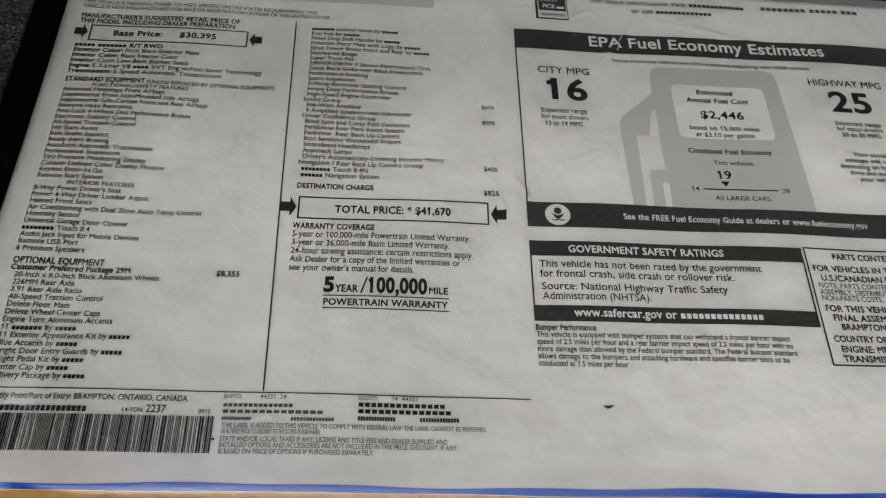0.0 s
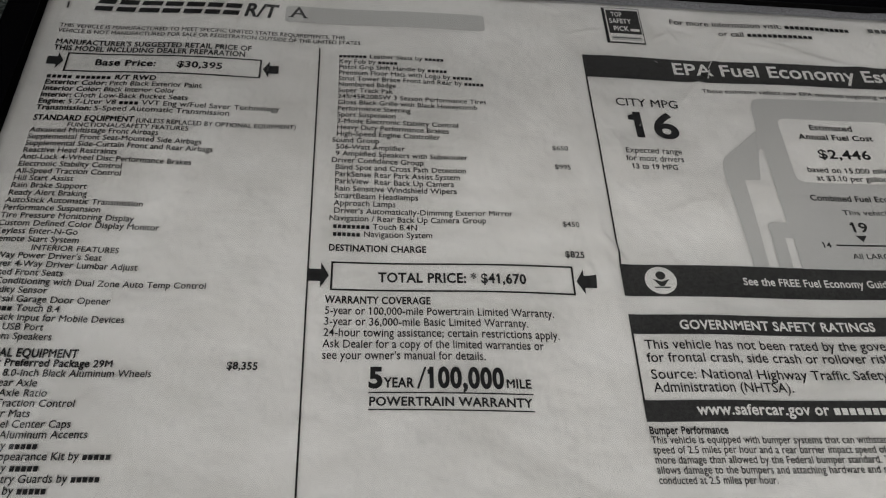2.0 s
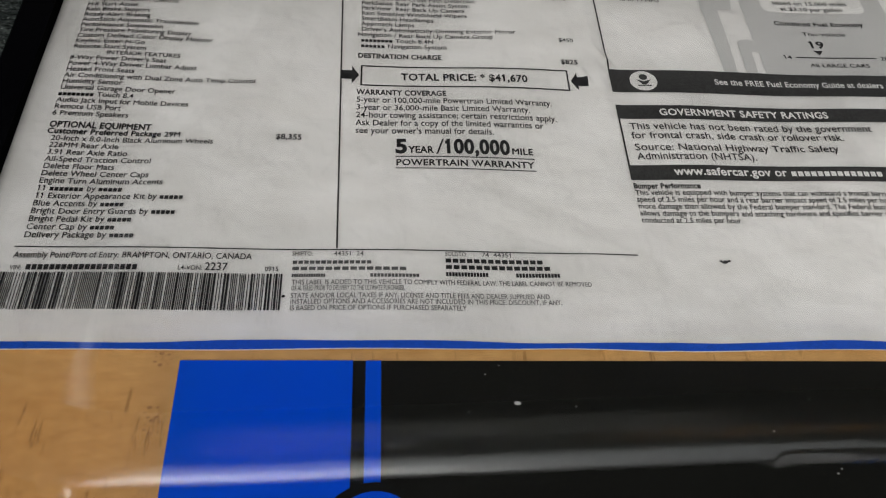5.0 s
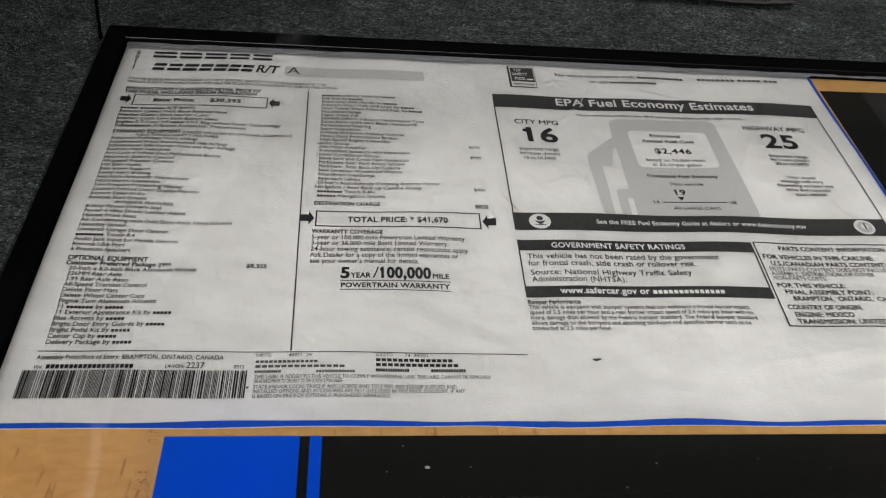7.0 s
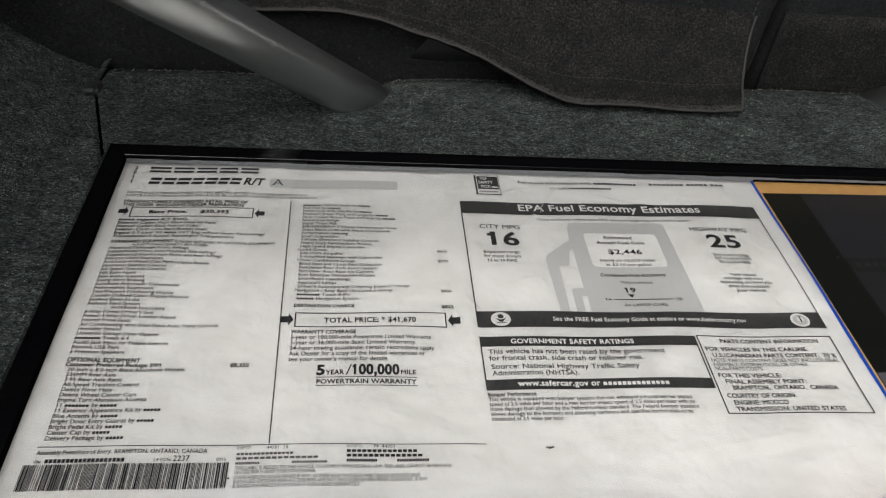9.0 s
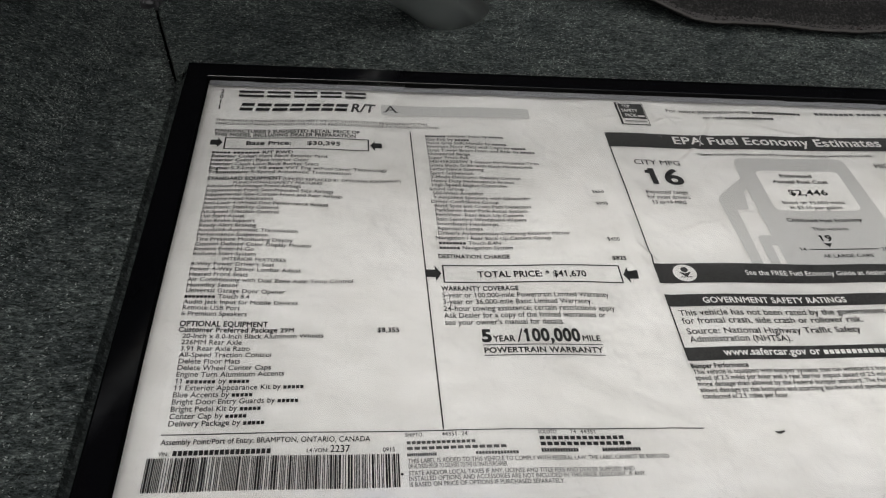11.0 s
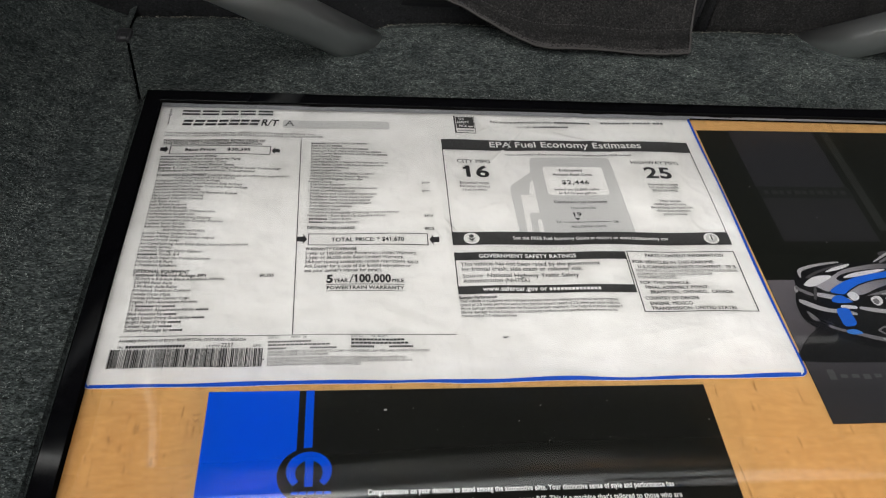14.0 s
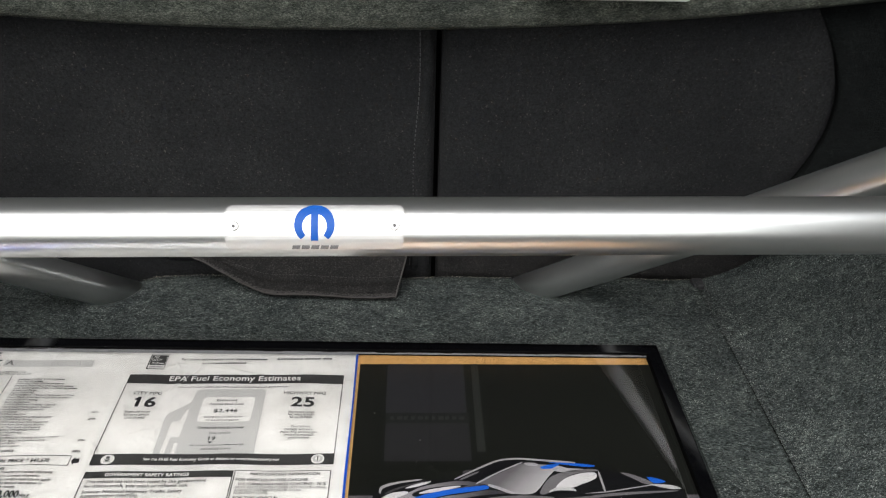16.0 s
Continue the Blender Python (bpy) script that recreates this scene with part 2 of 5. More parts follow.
glazing = glass_material()
glazing_under = bpy.data.materials.new("clear_glazing_underside")
glazing_under.use_nodes = True
glazing_under.node_tree.nodes.remove(glazing_under.node_tree.nodes["Principled BSDF"])
glazing_under.node_tree.links.new(glazing_under.node_tree.nodes.new("ShaderNodeBsdfTransparent").outputs[0], glazing_under.node_tree.nodes["Material Output"].inputs[0])
concrete = ink_material("outdoor_concrete", (0.52, 0.52, 0.50), 0.9, 0.15)


# ---- mesh helpers ----
def thing(name, label, category, group="", kind=""):
    return tagged(new(name), label, category, group, kind)


def mesh_of(name, verts, faces, material, smooth=False):
    me = bpy.data.meshes.new(name)
    me.from_pydata([tuple(v) for v in verts], [], faces)
    me.materials.append(material)
    if smooth:
        me.polygons.foreach_set("use_smooth", [True] * len(me.polygons))
    me.update()
    return me


def link(name, me, parent=None, label=""):
    ob = new(name, me)
    if parent is not None:
        ob.parent = parent
    return tagged(ob, label)


def part(name, bm, material, parent, label="", smooth=False):
    me = bpy.data.meshes.new(name)
    bm.to_mesh(me)
    bm.free()
    me.materials.append(material)
    if smooth:
        me.polygons.foreach_set("use_smooth", [True] * len(me.polygons))
    return link(name, me, parent, label)


def box_bm(lo, hi, bevel=0.0, segments=2):
    bm = bmesh.new()
    bmesh.ops.create_cube(bm, size=1)
    c, s = [(a + b) / 2 for a, b in zip(lo, hi)], [b - a for a, b in zip(lo, hi)]
    for v in bm.verts:
        v.co = [c[k] + v.co[k] * s[k] for k in range(3)]
    if bevel:
        bmesh.ops.bevel(bm, geom=bm.edges[:], offset=bevel, segments=segments, affect="EDGES", profile=0.5)
    return bm


def slab(us, vs, place, thick):
    """A sheet with depth: place(u, v) gives its front, thick is the way to its back."""
    verts, faces, nu, nv = [], [], len(us), len(vs)
    back = Vector(thick)
    front = [Vector(place(u, v)) for v in vs for u in us]
    verts = front + [p + back for p in front]
    n = nu * nv
    for j in range(nv - 1):
        for i in range(nu - 1):
            a = j * nu + i
            faces.append((a, a + 1, a + nu + 1, a + nu))
            faces.append((n + a, n + a + nu, n + a + nu + 1, n + a + 1))
    rim = [i for i in range(nu)] + [j * nu + nu - 1 for j in range(1, nv)] + [(nv - 1) * nu + i for i in range(nu - 2, -1, -1)] + [j * nu for j in range(nv - 2, 0, -1)]
    for a, b in zip(rim, rim[1:] + rim[:1]):
        faces.append((b, a, n + a, n + b))
    return verts, faces


def span(a, b, n):
    return [a + (b - a) * i / (n - 1) for i in range(n)]


def tube_mesh(name, points, radius, material, sides=40):
    """A round tube through points, closed at its ends."""
    pts = [Vector(p) for p in points]
    verts, faces = [], []
    up = Vector((0, 0, 1))
    for i, p in enumerate(pts):
        d = (pts[min(i + 1, len(pts) - 1)] - pts[max(i - 1, 0)]).normalized()
        e1 = d.cross(up).normalized()
        e2 = e1.cross(d)
        verts += [p + radius * (math.cos(a) * e1 + math.sin(a) * e2) for a in (2 * math.pi * k / sides for k in range(sides))]
    for i in range(len(pts) - 1):
        for k in range(sides):
            a, b = i * sides + k, i * sides + (k + 1) % sides
            faces.append((a, b, b + sides, a + sides))
    faces.append(tuple(range(sides - 1, -1, -1)))
    faces.append(tuple(range((len(pts) - 1) * sides, len(pts) * sides)))
    return mesh_of(name, verts, faces, material, True)


# ---- the boot: floor, sides, seat backs, shelf ----
FLOOR = -0.014


def floor_edge(x):
    """How far back the floor carpet reaches, with a notch round each brace tube."""
    y = 0.186 + 0.003 * math.sin(23 * x) + 0.0015 * math.sin(71 * x + 1)
    for c, deep in ((-0.066, 0.016), (0.388, 0.010)):
        y -= deep * math.exp(-(((x - c) / 0.030) ** 4))
    return y


def floor_left(y):
    """Where the panel's slanting seam runs."""
    return -0.2400 + max(0.0, min(0.045, (0.15 - y) * 0.29))


def floor_place(u, v):
    y = -0.80 + v * (floor_edge(u) + 0.80)
    w = (u + 0.2385) / 0.762
    u = floor_left(y) * (1 - w) + 0.5243 * w
    sag = 0.0006 * math.sin(31 * u + 2 * y) + 0.0005 * math.sin(23 * y)
    return (u, y, FLOOR + sag - 0.004 * max(0, (y - 0.16) / 0.03) ** 2 * (y > 0.16))


verts, faces = slab(span(-0.2385, 0.5243, 200), [0, 0.2, 0.4, 0.6, 0.7, 0.8, 0.86, 0.9, 0.93, 0.96, 0.98, 0.99, 1.0], floor_place, (0, 0, -0.008))
floor = tagged(link("floor", mesh_of("floor", verts, faces, carpet, True)), "dark heathered grey carpet panel covering the boot floor", "floor", kind="structure")
tagged(part("floor_underlay", box_bm((-0.60, -0.85, -0.075), (0.90, 0.30, -0.060)), gap_dark, None), "black pan below the carpet panel", "floor", kind="structure")

SIDE = [(0.0, -0.0150), (0.012, -0.0135), (0.03, -0.008), (0.06, 0.006), (0.095, 0.030), (0.13, 0.070), (0.155, 0.125), (0.17, 0.20), (0.178, 0.30), (0.182, 0.42), (0.184, 0.55)]


def side_place(sign, foot):
    def place(u, v):
        i = min(int(u), len(SIDE) - 2)
        f = u - i
        dx, z = [SIDE[i][k] * (1 - f) + SIDE[i + 1][k] * f for k in range(2)]
        back = max(0.0, (v - 0.08) / 0.10)
        z -= 0.010 * back * back * (1 - min(1, u / 5))
        wave = 0.0025 * math.sin(17 * v + 2.1 * u) + 0.0015 * math.sin(41 * v + u)
        x = foot + sign * (dx + wave * min(1, u / 2))
        if sign < 0 and u < 1:
            x = (floor_left(v) - 0.0021) * (1 - u) + x * u
            z = -0.0150 + (z + 0.0150) * u
        return (x, v, z)

    return place


for name, sign, foot in (("wall_port", -1, -0.2412), ("wall_starboard", 1, 0.5262)):
    verts, faces = slab(span(0, len(SIDE) - 1, 41), span(-0.80, 0.26, 60), side_place(sign, foot), (sign * 0.006, 0, -0.004))
    tagged(link(name, mesh_of(name, verts, faces, carpet, True)), "dark heathered carpet lining rising at the side of the boot", "wall", kind="structure")


def seat_y(z):
    return 0.154 + (0.251 - z) * 0.18


def seat_panel(x0, x1):
    def place(u, v):
        x, z = x0 + (x1 - x0) * u, -0.055 + 0.36 * v
        edge = min(u * (x1 - x0), (1 - u) * (x1 - x0))
        roll = 0.010 * max(0.0, 1 - edge / 0.012) ** 2
        puff = 0.004 * math.sin(9 * x + 3 * z) * math.sin(7 * z + 1.5 * x)
        return (x, seat_y(z) + roll - puff, z)

    us = sorted({round(q, 5) for q in span(0, 1, 50)} | {0.004, 0.008, 0.014, 0.986, 0.992, 0.996})
    return slab(us, span(0, 1, 36), place, (0, 0.05, 0))


seat_wide = thing("seat_back", "wide folding seat back covered in black cloth", "seat back", "seat backs")
verts, faces = seat_panel(-0.345, 0.2527)
link("back_panel", mesh_of("back_panel", verts, faces, cloth, True), seat_wide)
seat_narrow = thing("seat_back", "narrow folding seat back covered in black cloth", "seat back", "seat backs")
verts, faces = seat_panel(0.2577, 0.640)
link("back_panel", mesh_of("back_panel", verts, faces, cloth, True), seat_narrow)


def binding_place(u, v):
    z = -0.015 + 0.30 * v
    x = 0.2315 + 0.010 * v + 0.0012 * math.sin(40 * z) + u * 0.0105
    return (x, seat_y(z) - 0.0022 - 0.0012 * math.sin(math.pi * u) + 0.0045 * u * u, z)


verts, faces = slab(span(0, 1, 5), span(0, 1, 40), binding_place, (0, 0.006, 0))
link("edge_binding", mesh_of("edge_binding", verts, faces, cloth, True), seat_wide, "folded cloth binding along the panel's edge")
verts, faces = [], []
for k in range(62):
    z = -0.01 + 0.0047 * k
    x = 0.2300 + 0.010 * (z + 0.015) / 0.30 + 0.0012 * math.sin(40 * z)
    b = box_bm((x - 0.0004, seat_y(z) - 0.0026, z), (x + 0.0004, seat_y(z) + 0.001, z + 0.003))
    n = len(verts)
    verts += [v.co.copy() for v in b.verts]
    faces += [tuple(n + v.index for v in f.verts) for f in b.faces]
    b.free()
tagged(link("stitching", mesh_of("stitching", verts, faces, black_plastic), seat_wide, "black stitching beside the binding"), kind="stuff")

FLAP_EDGE = [(-0.150, 0.192, 0.030), (-0.113, 0.186, 0.0325), (-0.075, 0.180, 0.034), (-0.042, 0.174, 0.033), (0.000, 0.166, 0.022), (0.024, 0.160, 0.014), (0.060, 0.146, 0.002), (0.087, 0.136, -0.0055), (0.100, 0.1335, -0.0075), (0.130, 0.132, -0.008), (0.170, 0.131, -0.008), (0.200, 0.130, -0.008), (0.2165, 0.1295, -0.0075)]


def flap_place(u, v):
    i = min(int(u), len(FLAP_EDGE) - 2)
    f = u - i
    low = Vector(FLAP_EDGE[i]).lerp(Vector(FLAP_EDGE[i + 1]), f)
    w = u / (len(FLAP_EDGE) - 1)
    top = Vector((-0.150 + 0.398 * w, seat_y(0.085) + 0.012, 0.085))
    p = low.lerp(top, v)
    p.y += 0.016 * math.sin(math.pi * v) * (0.3 + w)
    p.z -= 0.006 * math.sin(math.pi * v) * w
    p.z += 0.0012 * math.sin(60 * p.x + 3 * v)
    hem = 0.0022 if v < 0.10 else 0
    return (p.x, p.y - hem * 0.4, p.z + hem)


verts, faces = slab(span(0, len(FLAP_EDGE) - 1, 80), [0, 0.03, 0.07, 0.098, 0.102, 0.14, 0.2, 0.3, 0.45, 0.6, 0.75, 0.9, 1.0], flap_place, (0, 0.0015, -0.0022))
link("cover_flap", mesh_of("cover_flap", verts, faces, flap_cloth, True), seat_wide, "loose grey cloth flap hanging over the carpet edge")

hem_cloth = mat("hem_thread", (0.030, 0.028, 0.027), 0.95, 0, 0.1)[0]
edge = [Vector(flap_place(u, 0.01)) + Vector((0, -0.0004, -0.0006 + 0.0006 * noise.noise((u * 3, 2, 1)))) for u in span(0, len(FLAP_EDGE) - 1, 90)]
link("hem", tube_mesh("hem", edge, 0.0009, hem_cloth, 8), seat_wide, "rolled lower hem of the flap")
corner = [Vector(flap_place(len(FLAP_EDGE) - 1, v)) + Vector((0.0002, -0.0004, 0)) for v in span(0.01, 0.6, 16)]
link("hem", tube_mesh("hem", corner, 0.0009, hem_cloth, 8), seat_wide, "rolled side hem of the flap")
verts, faces = [], []
for k in range(110):
    p = Vector(flap_place((len(FLAP_EDGE) - 1) * (k + 0.2) / 110, 0.16)) + Vector((0, -0.0006, 0.0004))
    q = Vector(flap_place((len(FLAP_EDGE) - 1) * (k + 0.8) / 110, 0.16)) + Vector((0, -0.0006, 0.0004))
    n = len(verts)
    verts += [p, q, q + Vector((0, 0, 0.0005)), p + Vector((0, 0, 0.0005))]
    faces.append((n, n + 1, n + 2, n + 3))
tagged(link("stitching", mesh_of("stitching", verts, faces, hem_cloth), seat_wide, "grey stitching above the hem"), kind="stuff")


def skirt_place(u, v):
    x = 0.2585 + 0.36 * u
    return (x, 0.197 - 0.010 * v + 0.002 * math.sin(30 * x), -0.030 + 0.075 * v)


verts, faces = slab(span(0, 1, 24), span(0, 1, 6), skirt_place, (0, 0.003, 0))
link("cover_flap", mesh_of("cover_flap", verts, faces, flap_cloth, True), seat_narrow, "grey cloth skirt tucked behind the carpet edge")


def sill_place(u, v):
    return (-0.30 + 0.55 * u, 0.2015 - 0.004 * v + 0.002 * math.sin(20 * u), -0.012 + 0.030 * v + 0.010 * (1 - u))


verts, faces = slab(span(0, 1, 16), span(0, 1, 4), sill_place, (0, 0.004, 0))
link("hinge_cover", mesh_of("hinge_cover", verts, faces, black_plastic, True), seat_wide, "black plastic strip along the lower edge")


def shelf_z(x):
    return 0.2565 + 0.135 * (x - 0.14) ** 2


def shelf_place(u, v):
    lip = [(0.150, 0.004), (0.132, 0.0005), (0.122, 0.0), (0.116, 0.003), (0.112, 0.010), (0.108, 0.026), (0.100, 0.055), (0.080, 0.075)]
    i = min(int(v), len(lip) - 2)
    f = v - i
    y, dz = [lip[i][k] * (1 - f) + lip[i + 1][k] * f for k in range(2)]
    return (u, y, shelf_z(u) + dz)


verts, faces = slab(span(-0.42, 0.72, 70), span(0, 7, 29), shelf_place, (0, 0.02, 0.010))
tagged(link("parcel_shelf", mesh_of("parcel_shelf", verts, faces, shelf_carpet, True)), "grey carpeted lip under the parcel shelf above the seat backs", "shelf", kind="structure")
tagged(part("shelf_clip", box_bm((0.325, 0.085, 0.292), (0.445, 0.104, 0.301), 0.003), mat("pale_plastic", (0.25, 0.25, 0.24), 0.5)[0], None), "pale grey plastic clip strip under the shelf lip", "clip")


def cheek_place(sign, xs):
    def place(u, v):
        foot = np.interp(0.16 * u + 0.015, [d for d, z in SIDE], [z for d, z in SIDE]) - 0.012
        foot = max(foot, (0.044 if sign > 0 else 0.060) + 0.06 * u)
        z = foot + (0.32 - foot) * v
        x = xs + sign * (0.067 * math.sin(math.pi * max(0.0, z - 0.05) / 0.26) + 0.5 * max(0.0, 0.05 - z))
        return (x + sign * 0.16 * u, 0.142 - 0.12 * u * u + 0.006 * (1 - u), z)

    return place


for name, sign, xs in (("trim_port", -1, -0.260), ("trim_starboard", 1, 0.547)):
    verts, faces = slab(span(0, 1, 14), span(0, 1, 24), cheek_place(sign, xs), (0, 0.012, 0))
    tagged(link(name, mesh_of(name, verts, faces, trim_felt, True)), "felt trim panel curving round the end of the seat backs, corner shade in its near-black colour", "trim", kind="structure")

tagged(part("bulkhead", box_bm((-0.62, 0.235, -0.07), (0.92, 0.250, 0.42)), gap_dark, None), "black bulkhead behind the seat backs", "wall", kind="structure")

# boot lid raised behind the shelf, sill, and the ground round the car
tagged(part("boot_lid", box_bm((-0.52, 0.0, 0.0), (0.82, 0.03, 0.95), 0.01), lid_lining, None), "open boot lid with a dark grey lining", "lid", kind="structure").matrix_world = pose(0, 0.16, 0.335, 25, 0, 0)
tagged(part("boot_sill", box_bm((-0.60, -0.86, -0.07), (0.90, -0.80, 0.12), 0.012), black_plastic, None), "black plastic sill of the boot opening", "sill", kind="structure")
body_paint = mat("black_body_paint", (0.008, 0.008, 0.009), 0.3)[0]
for name, lo, hi in (("wall_west", (-0.68, -0.86, -0.72), (-0.625, 0.26, 0.55)), ("wall_east", (0.925, -0.86, -0.72), (0.98, 0.26, 0.55)), ("wall_south", (-0.625, -0.92, -0.72), (0.925, -0.862, 0.115)), ("wall_north", (-0.68, 0.262, -0.72), (0.98, 0.32, 0.42)),
                     ("trim_rim_west", (-0.623, -0.80, 0.535), (-0.428, 0.26, 0.549)), ("trim_rim_east", (0.714, -0.80, 0.535), (0.923, 0.26, 0.549))):
    tagged(part(name, box_bm(lo, hi, 0.004), body_paint, None), "plain black painted panel closing the car body", "body panel", kind="structure")
tagged(part("ground", box_bm((-400, -400, -0.80), (400, 400, -0.72)), concrete, None), "grey concrete ground under the car", "ground", kind="structure")

# unseen walls and a ceiling round the car, added to cut the sky's light
plaster = ink_material("dim_plaster", (0.16, 0.16, 0.155), 0.9, 0.2)
for name, lo, hi in (("wall_skyblock_west", (-2.45, -2.4, -0.72), (-2.30, 3.2, 2.2)), ("wall_skyblock_east", (2.60, -2.4, -0.72), (2.75, 3.2, 2.2)), ("wall_skyblock_north", (-2.30, 3.05, -0.72), (2.60, 3.2, 2.2)), ("ceiling_skyblock", (-2.30, -0.55, 1.95), (2.60, 3.05, 2.2))):
    tagged(part(name, box_bm(lo, hi, 0.004), plaster, None), "plain dim plaster added out of view round the car to cut the sky's light", "wall", kind="structure")
# unseen black panel ahead of the lid, added to darken the brace's reflections
tagged(part("wall_reflection_block", box_bm((-0.62, 0.36, 0.425), (0.92, 0.42, 0.95), 0.02), body_paint, None), "black panel added out of view ahead of the lid to darken reflections", "body panel", kind="structure")

# ---- strut brace ----
brace = thing("strut_brace", "satin aluminium strut tower brace spanning the boot", "brace")
BAR_A, BAR_B, BAR_R = Vector((-0.425, -0.1195, 0.1985)), Vector((0.715, -0.1135, 0.2085)), 0.0178
link("crossbar", tube_mesh("crossbar", [BAR_A.lerp(BAR_B, f) for f in span(0, 1, 8)], BAR_R, tube_metal, 64), brace)
for sign in (-1, 1):
    root = Vector((-0.100, 0.1085, 0.0308)) if sign < 0 else Vector((0.402, 0.1245, 0.0308))
    way = Vector((sign, -1.003, 1.104))
    link("brace_tube", tube_mesh("brace_tube", [root + way * f for f in span(-0.060, 0.215, 8)], 0.0164, tube_metal, 48), brace)
    end = BAR_A if sign < 0 else BAR_B
    foot = box_bm((end.x - 0.012, -0.165, 0.150), (end.x + 0.012, -0.060, 0.262), 0.006)
    part("tower_bracket", foot, bracket_steel, brace, "steel bracket at the strut tower")

PLATE_R, PLATE_TILT = BAR_R + 0.0009, radians(27)


def on_bar(x, s, lift=0.0):
    """A point on the bar's skin: x along it, s the arc from the middle of the plate, upwards."""
    c = BAR_A.lerp(BAR_B, (x - BAR_A.x) / (BAR_B.x - BAR_A.x))
    a = PLATE_TILT + s / PLATE_R
    return (x, c.y - (PLATE_R + lift) * math.cos(a), c.z + (PLATE_R + lift) * math.sin(a))


def curved_patch(name, outline, material, parent, lift, label="", depth=0.0008):
    """A flat outline in (x, s) wrapped round the bar, with depth."""
    bm = bmesh.new()
    f = bm.faces.new([bm.verts.new((x, s, 0)) for x, s in outline])
    lo, hi = min(s for _, s in outline), max(s for _, s in outline)
    for s in span(lo, hi, 13)[1:-1]:
        bmesh.ops.bisect_plane(bm, geom=bm.verts[:] + bm.edges[:] + bm.faces[:], plane_co=(0, s, 0), plane_no=(0, 1, 0))
    up = bmesh.ops.extrude_face_region(bm, geom=bm.faces[:])
    top = {v for v in up["geom"] if isinstance(v, bmesh.types.BMVert)}
    for v in bm.verts:
        v.co = on_bar(v.co.x, v.co.y, lift if v in top else lift - depth)
    bmesh.ops.recalc_face_normals(bm, faces=bm.faces[:])
    return part(name, bm, material, parent, label)


def round_rect(x0, y0, x1, y1, r, n=6):
    out = []
    for cx, cy, a0 in ((x1 - r, y1 - r, 0), (x0 + r, y1 - r, 90), (x0 + r, y0 + r, 180), (x1 - r, y0 + r, 270)):
        out += [(cx + r * math.cos(radians(a0 + 90 * k / n)), cy + r * math.sin(radians(a0 + 90 * k / n))) for k in range(n + 1)]
    return out


def emblem(cx, cy, r):
    """Outlines of the round blue emblem: an open ring, and the stem in its middle."""
    ring = [(cx + r * math.cos(radians(a)), cy + r * 0.97 * math.sin(radians(a))) for a in range(-48, 229, 12)]
    inner = [(cx + 0.60 * r * math.cos(radians(a)), cy - 0.10 * r + 0.62 * r * math.sin(radians(a))) for a in range(222, -43, -12)]
    stem = [(cx - 0.18 * r, cy - 0.78 * r), (cx + 0.18 * r, cy - 0.78 * r), (cx + 0.18 * r, cy + 0.75 * r), (cx - 0.18 * r, cy + 0.75 * r)]
    return ring + inner, stem


plate = curved_patch("badge_plate", round_rect(0.1250, -0.0136, 0.2280, 0.0136, 0.004), plate_metal, brace, 0.0006, "bright aluminium plate riveted round the bar", 0.0015)
for k, outline in enumerate(emblem(0.1765, 0.0018, 0.0118)):
    curved_patch("emblem", outline, plate_blue, plate, 0.0011 + 0.0001 * k, "round blue printed emblem", 0.0004)
for k in range(5):
    curved_patch("word_bar", [(0.1630 + 0.0055 * k, -0.0130), (0.1676 + 0.0055 * k, -0.0130), (0.1682 + 0.0055 * k, -0.0106), (0.1636 + 0.0055 * k, -0.0106)], ink_soft, plate, 0.0011, "", 0.0004)
for x in (0.1302, 0.2228):
    p = Vector(on_bar(x, 0.001, 0.0))
    out = (p - BAR_A.lerp(BAR_B, (x - BAR_A.x) / 1.14)).normalized()
    q = out.to_track_quat("Z", "Y").to_matrix().to_4x4()
    bm = bmesh.new()
    bmesh.ops.create_cone(bm, cap_ends=True, segments=24, radius1=0.0030, radius2=0.0023, depth=0.0014)
    bmesh.ops.transform(bm, matrix=Matrix.Translation(p + out * 0.0012) @ q, verts=bm.verts[:])
    head = part("screw", bm, steel, plate, "small steel button-head screw")
    bm = bmesh.new()
    bmesh.ops.create_cone(bm, cap_ends=True, segments=6, radius1=0.0012, radius2=0.0012, depth=0.0008)
    bmesh.ops.transform(bm, matrix=Matrix.Translation(p + out * 0.0020) @ q, verts=bm.verts[:])
    part("hex_socket", bm, socket, plate)

# cargo hooks at the back corners of the carpet panel
for x, dy in ((-0.243, -0.006), (0.5265, 0.014)):
    hook = thing("cargo_hook", "small black plastic cargo hook at the carpet corner", "hook", "cargo hooks")
    part("base", box_bm((x - 0.006, 0.150 + dy, FLOOR - 0.004), (x + 0.006, 0.164 + dy, FLOOR + 0.003), 0.002), black_plastic, hook)
    part("tongue", box_bm((x - 0.003, 0.147 + dy, FLOOR + 0.0005), (x + 0.004, 0.155 + dy, FLOOR + 0.0045), 0.002), black_plastic, hook)

# ---- framed display lying on the carpet ----
IN_X0, IN_X1, IN_Y0, IN_Y1 = -0.1938, 0.4375, -0.415, 0.0383
TOP_L, TOP_R = 0.0362, 0.0265
frame_thing = thing("picture_frame", "long gloss-black picture frame lying on the boot carpet", "picture frame")
RAIL = [(0.0, -0.0125), (0.0, 0.0046), (0.0001, 0.0047), (0.0098, 0.0056), (0.0104, 0.0054), (0.0108, 0.0048), (0.0150, -0.0030), (0.0195, -0.0090), (0.0215, -0.0135)]


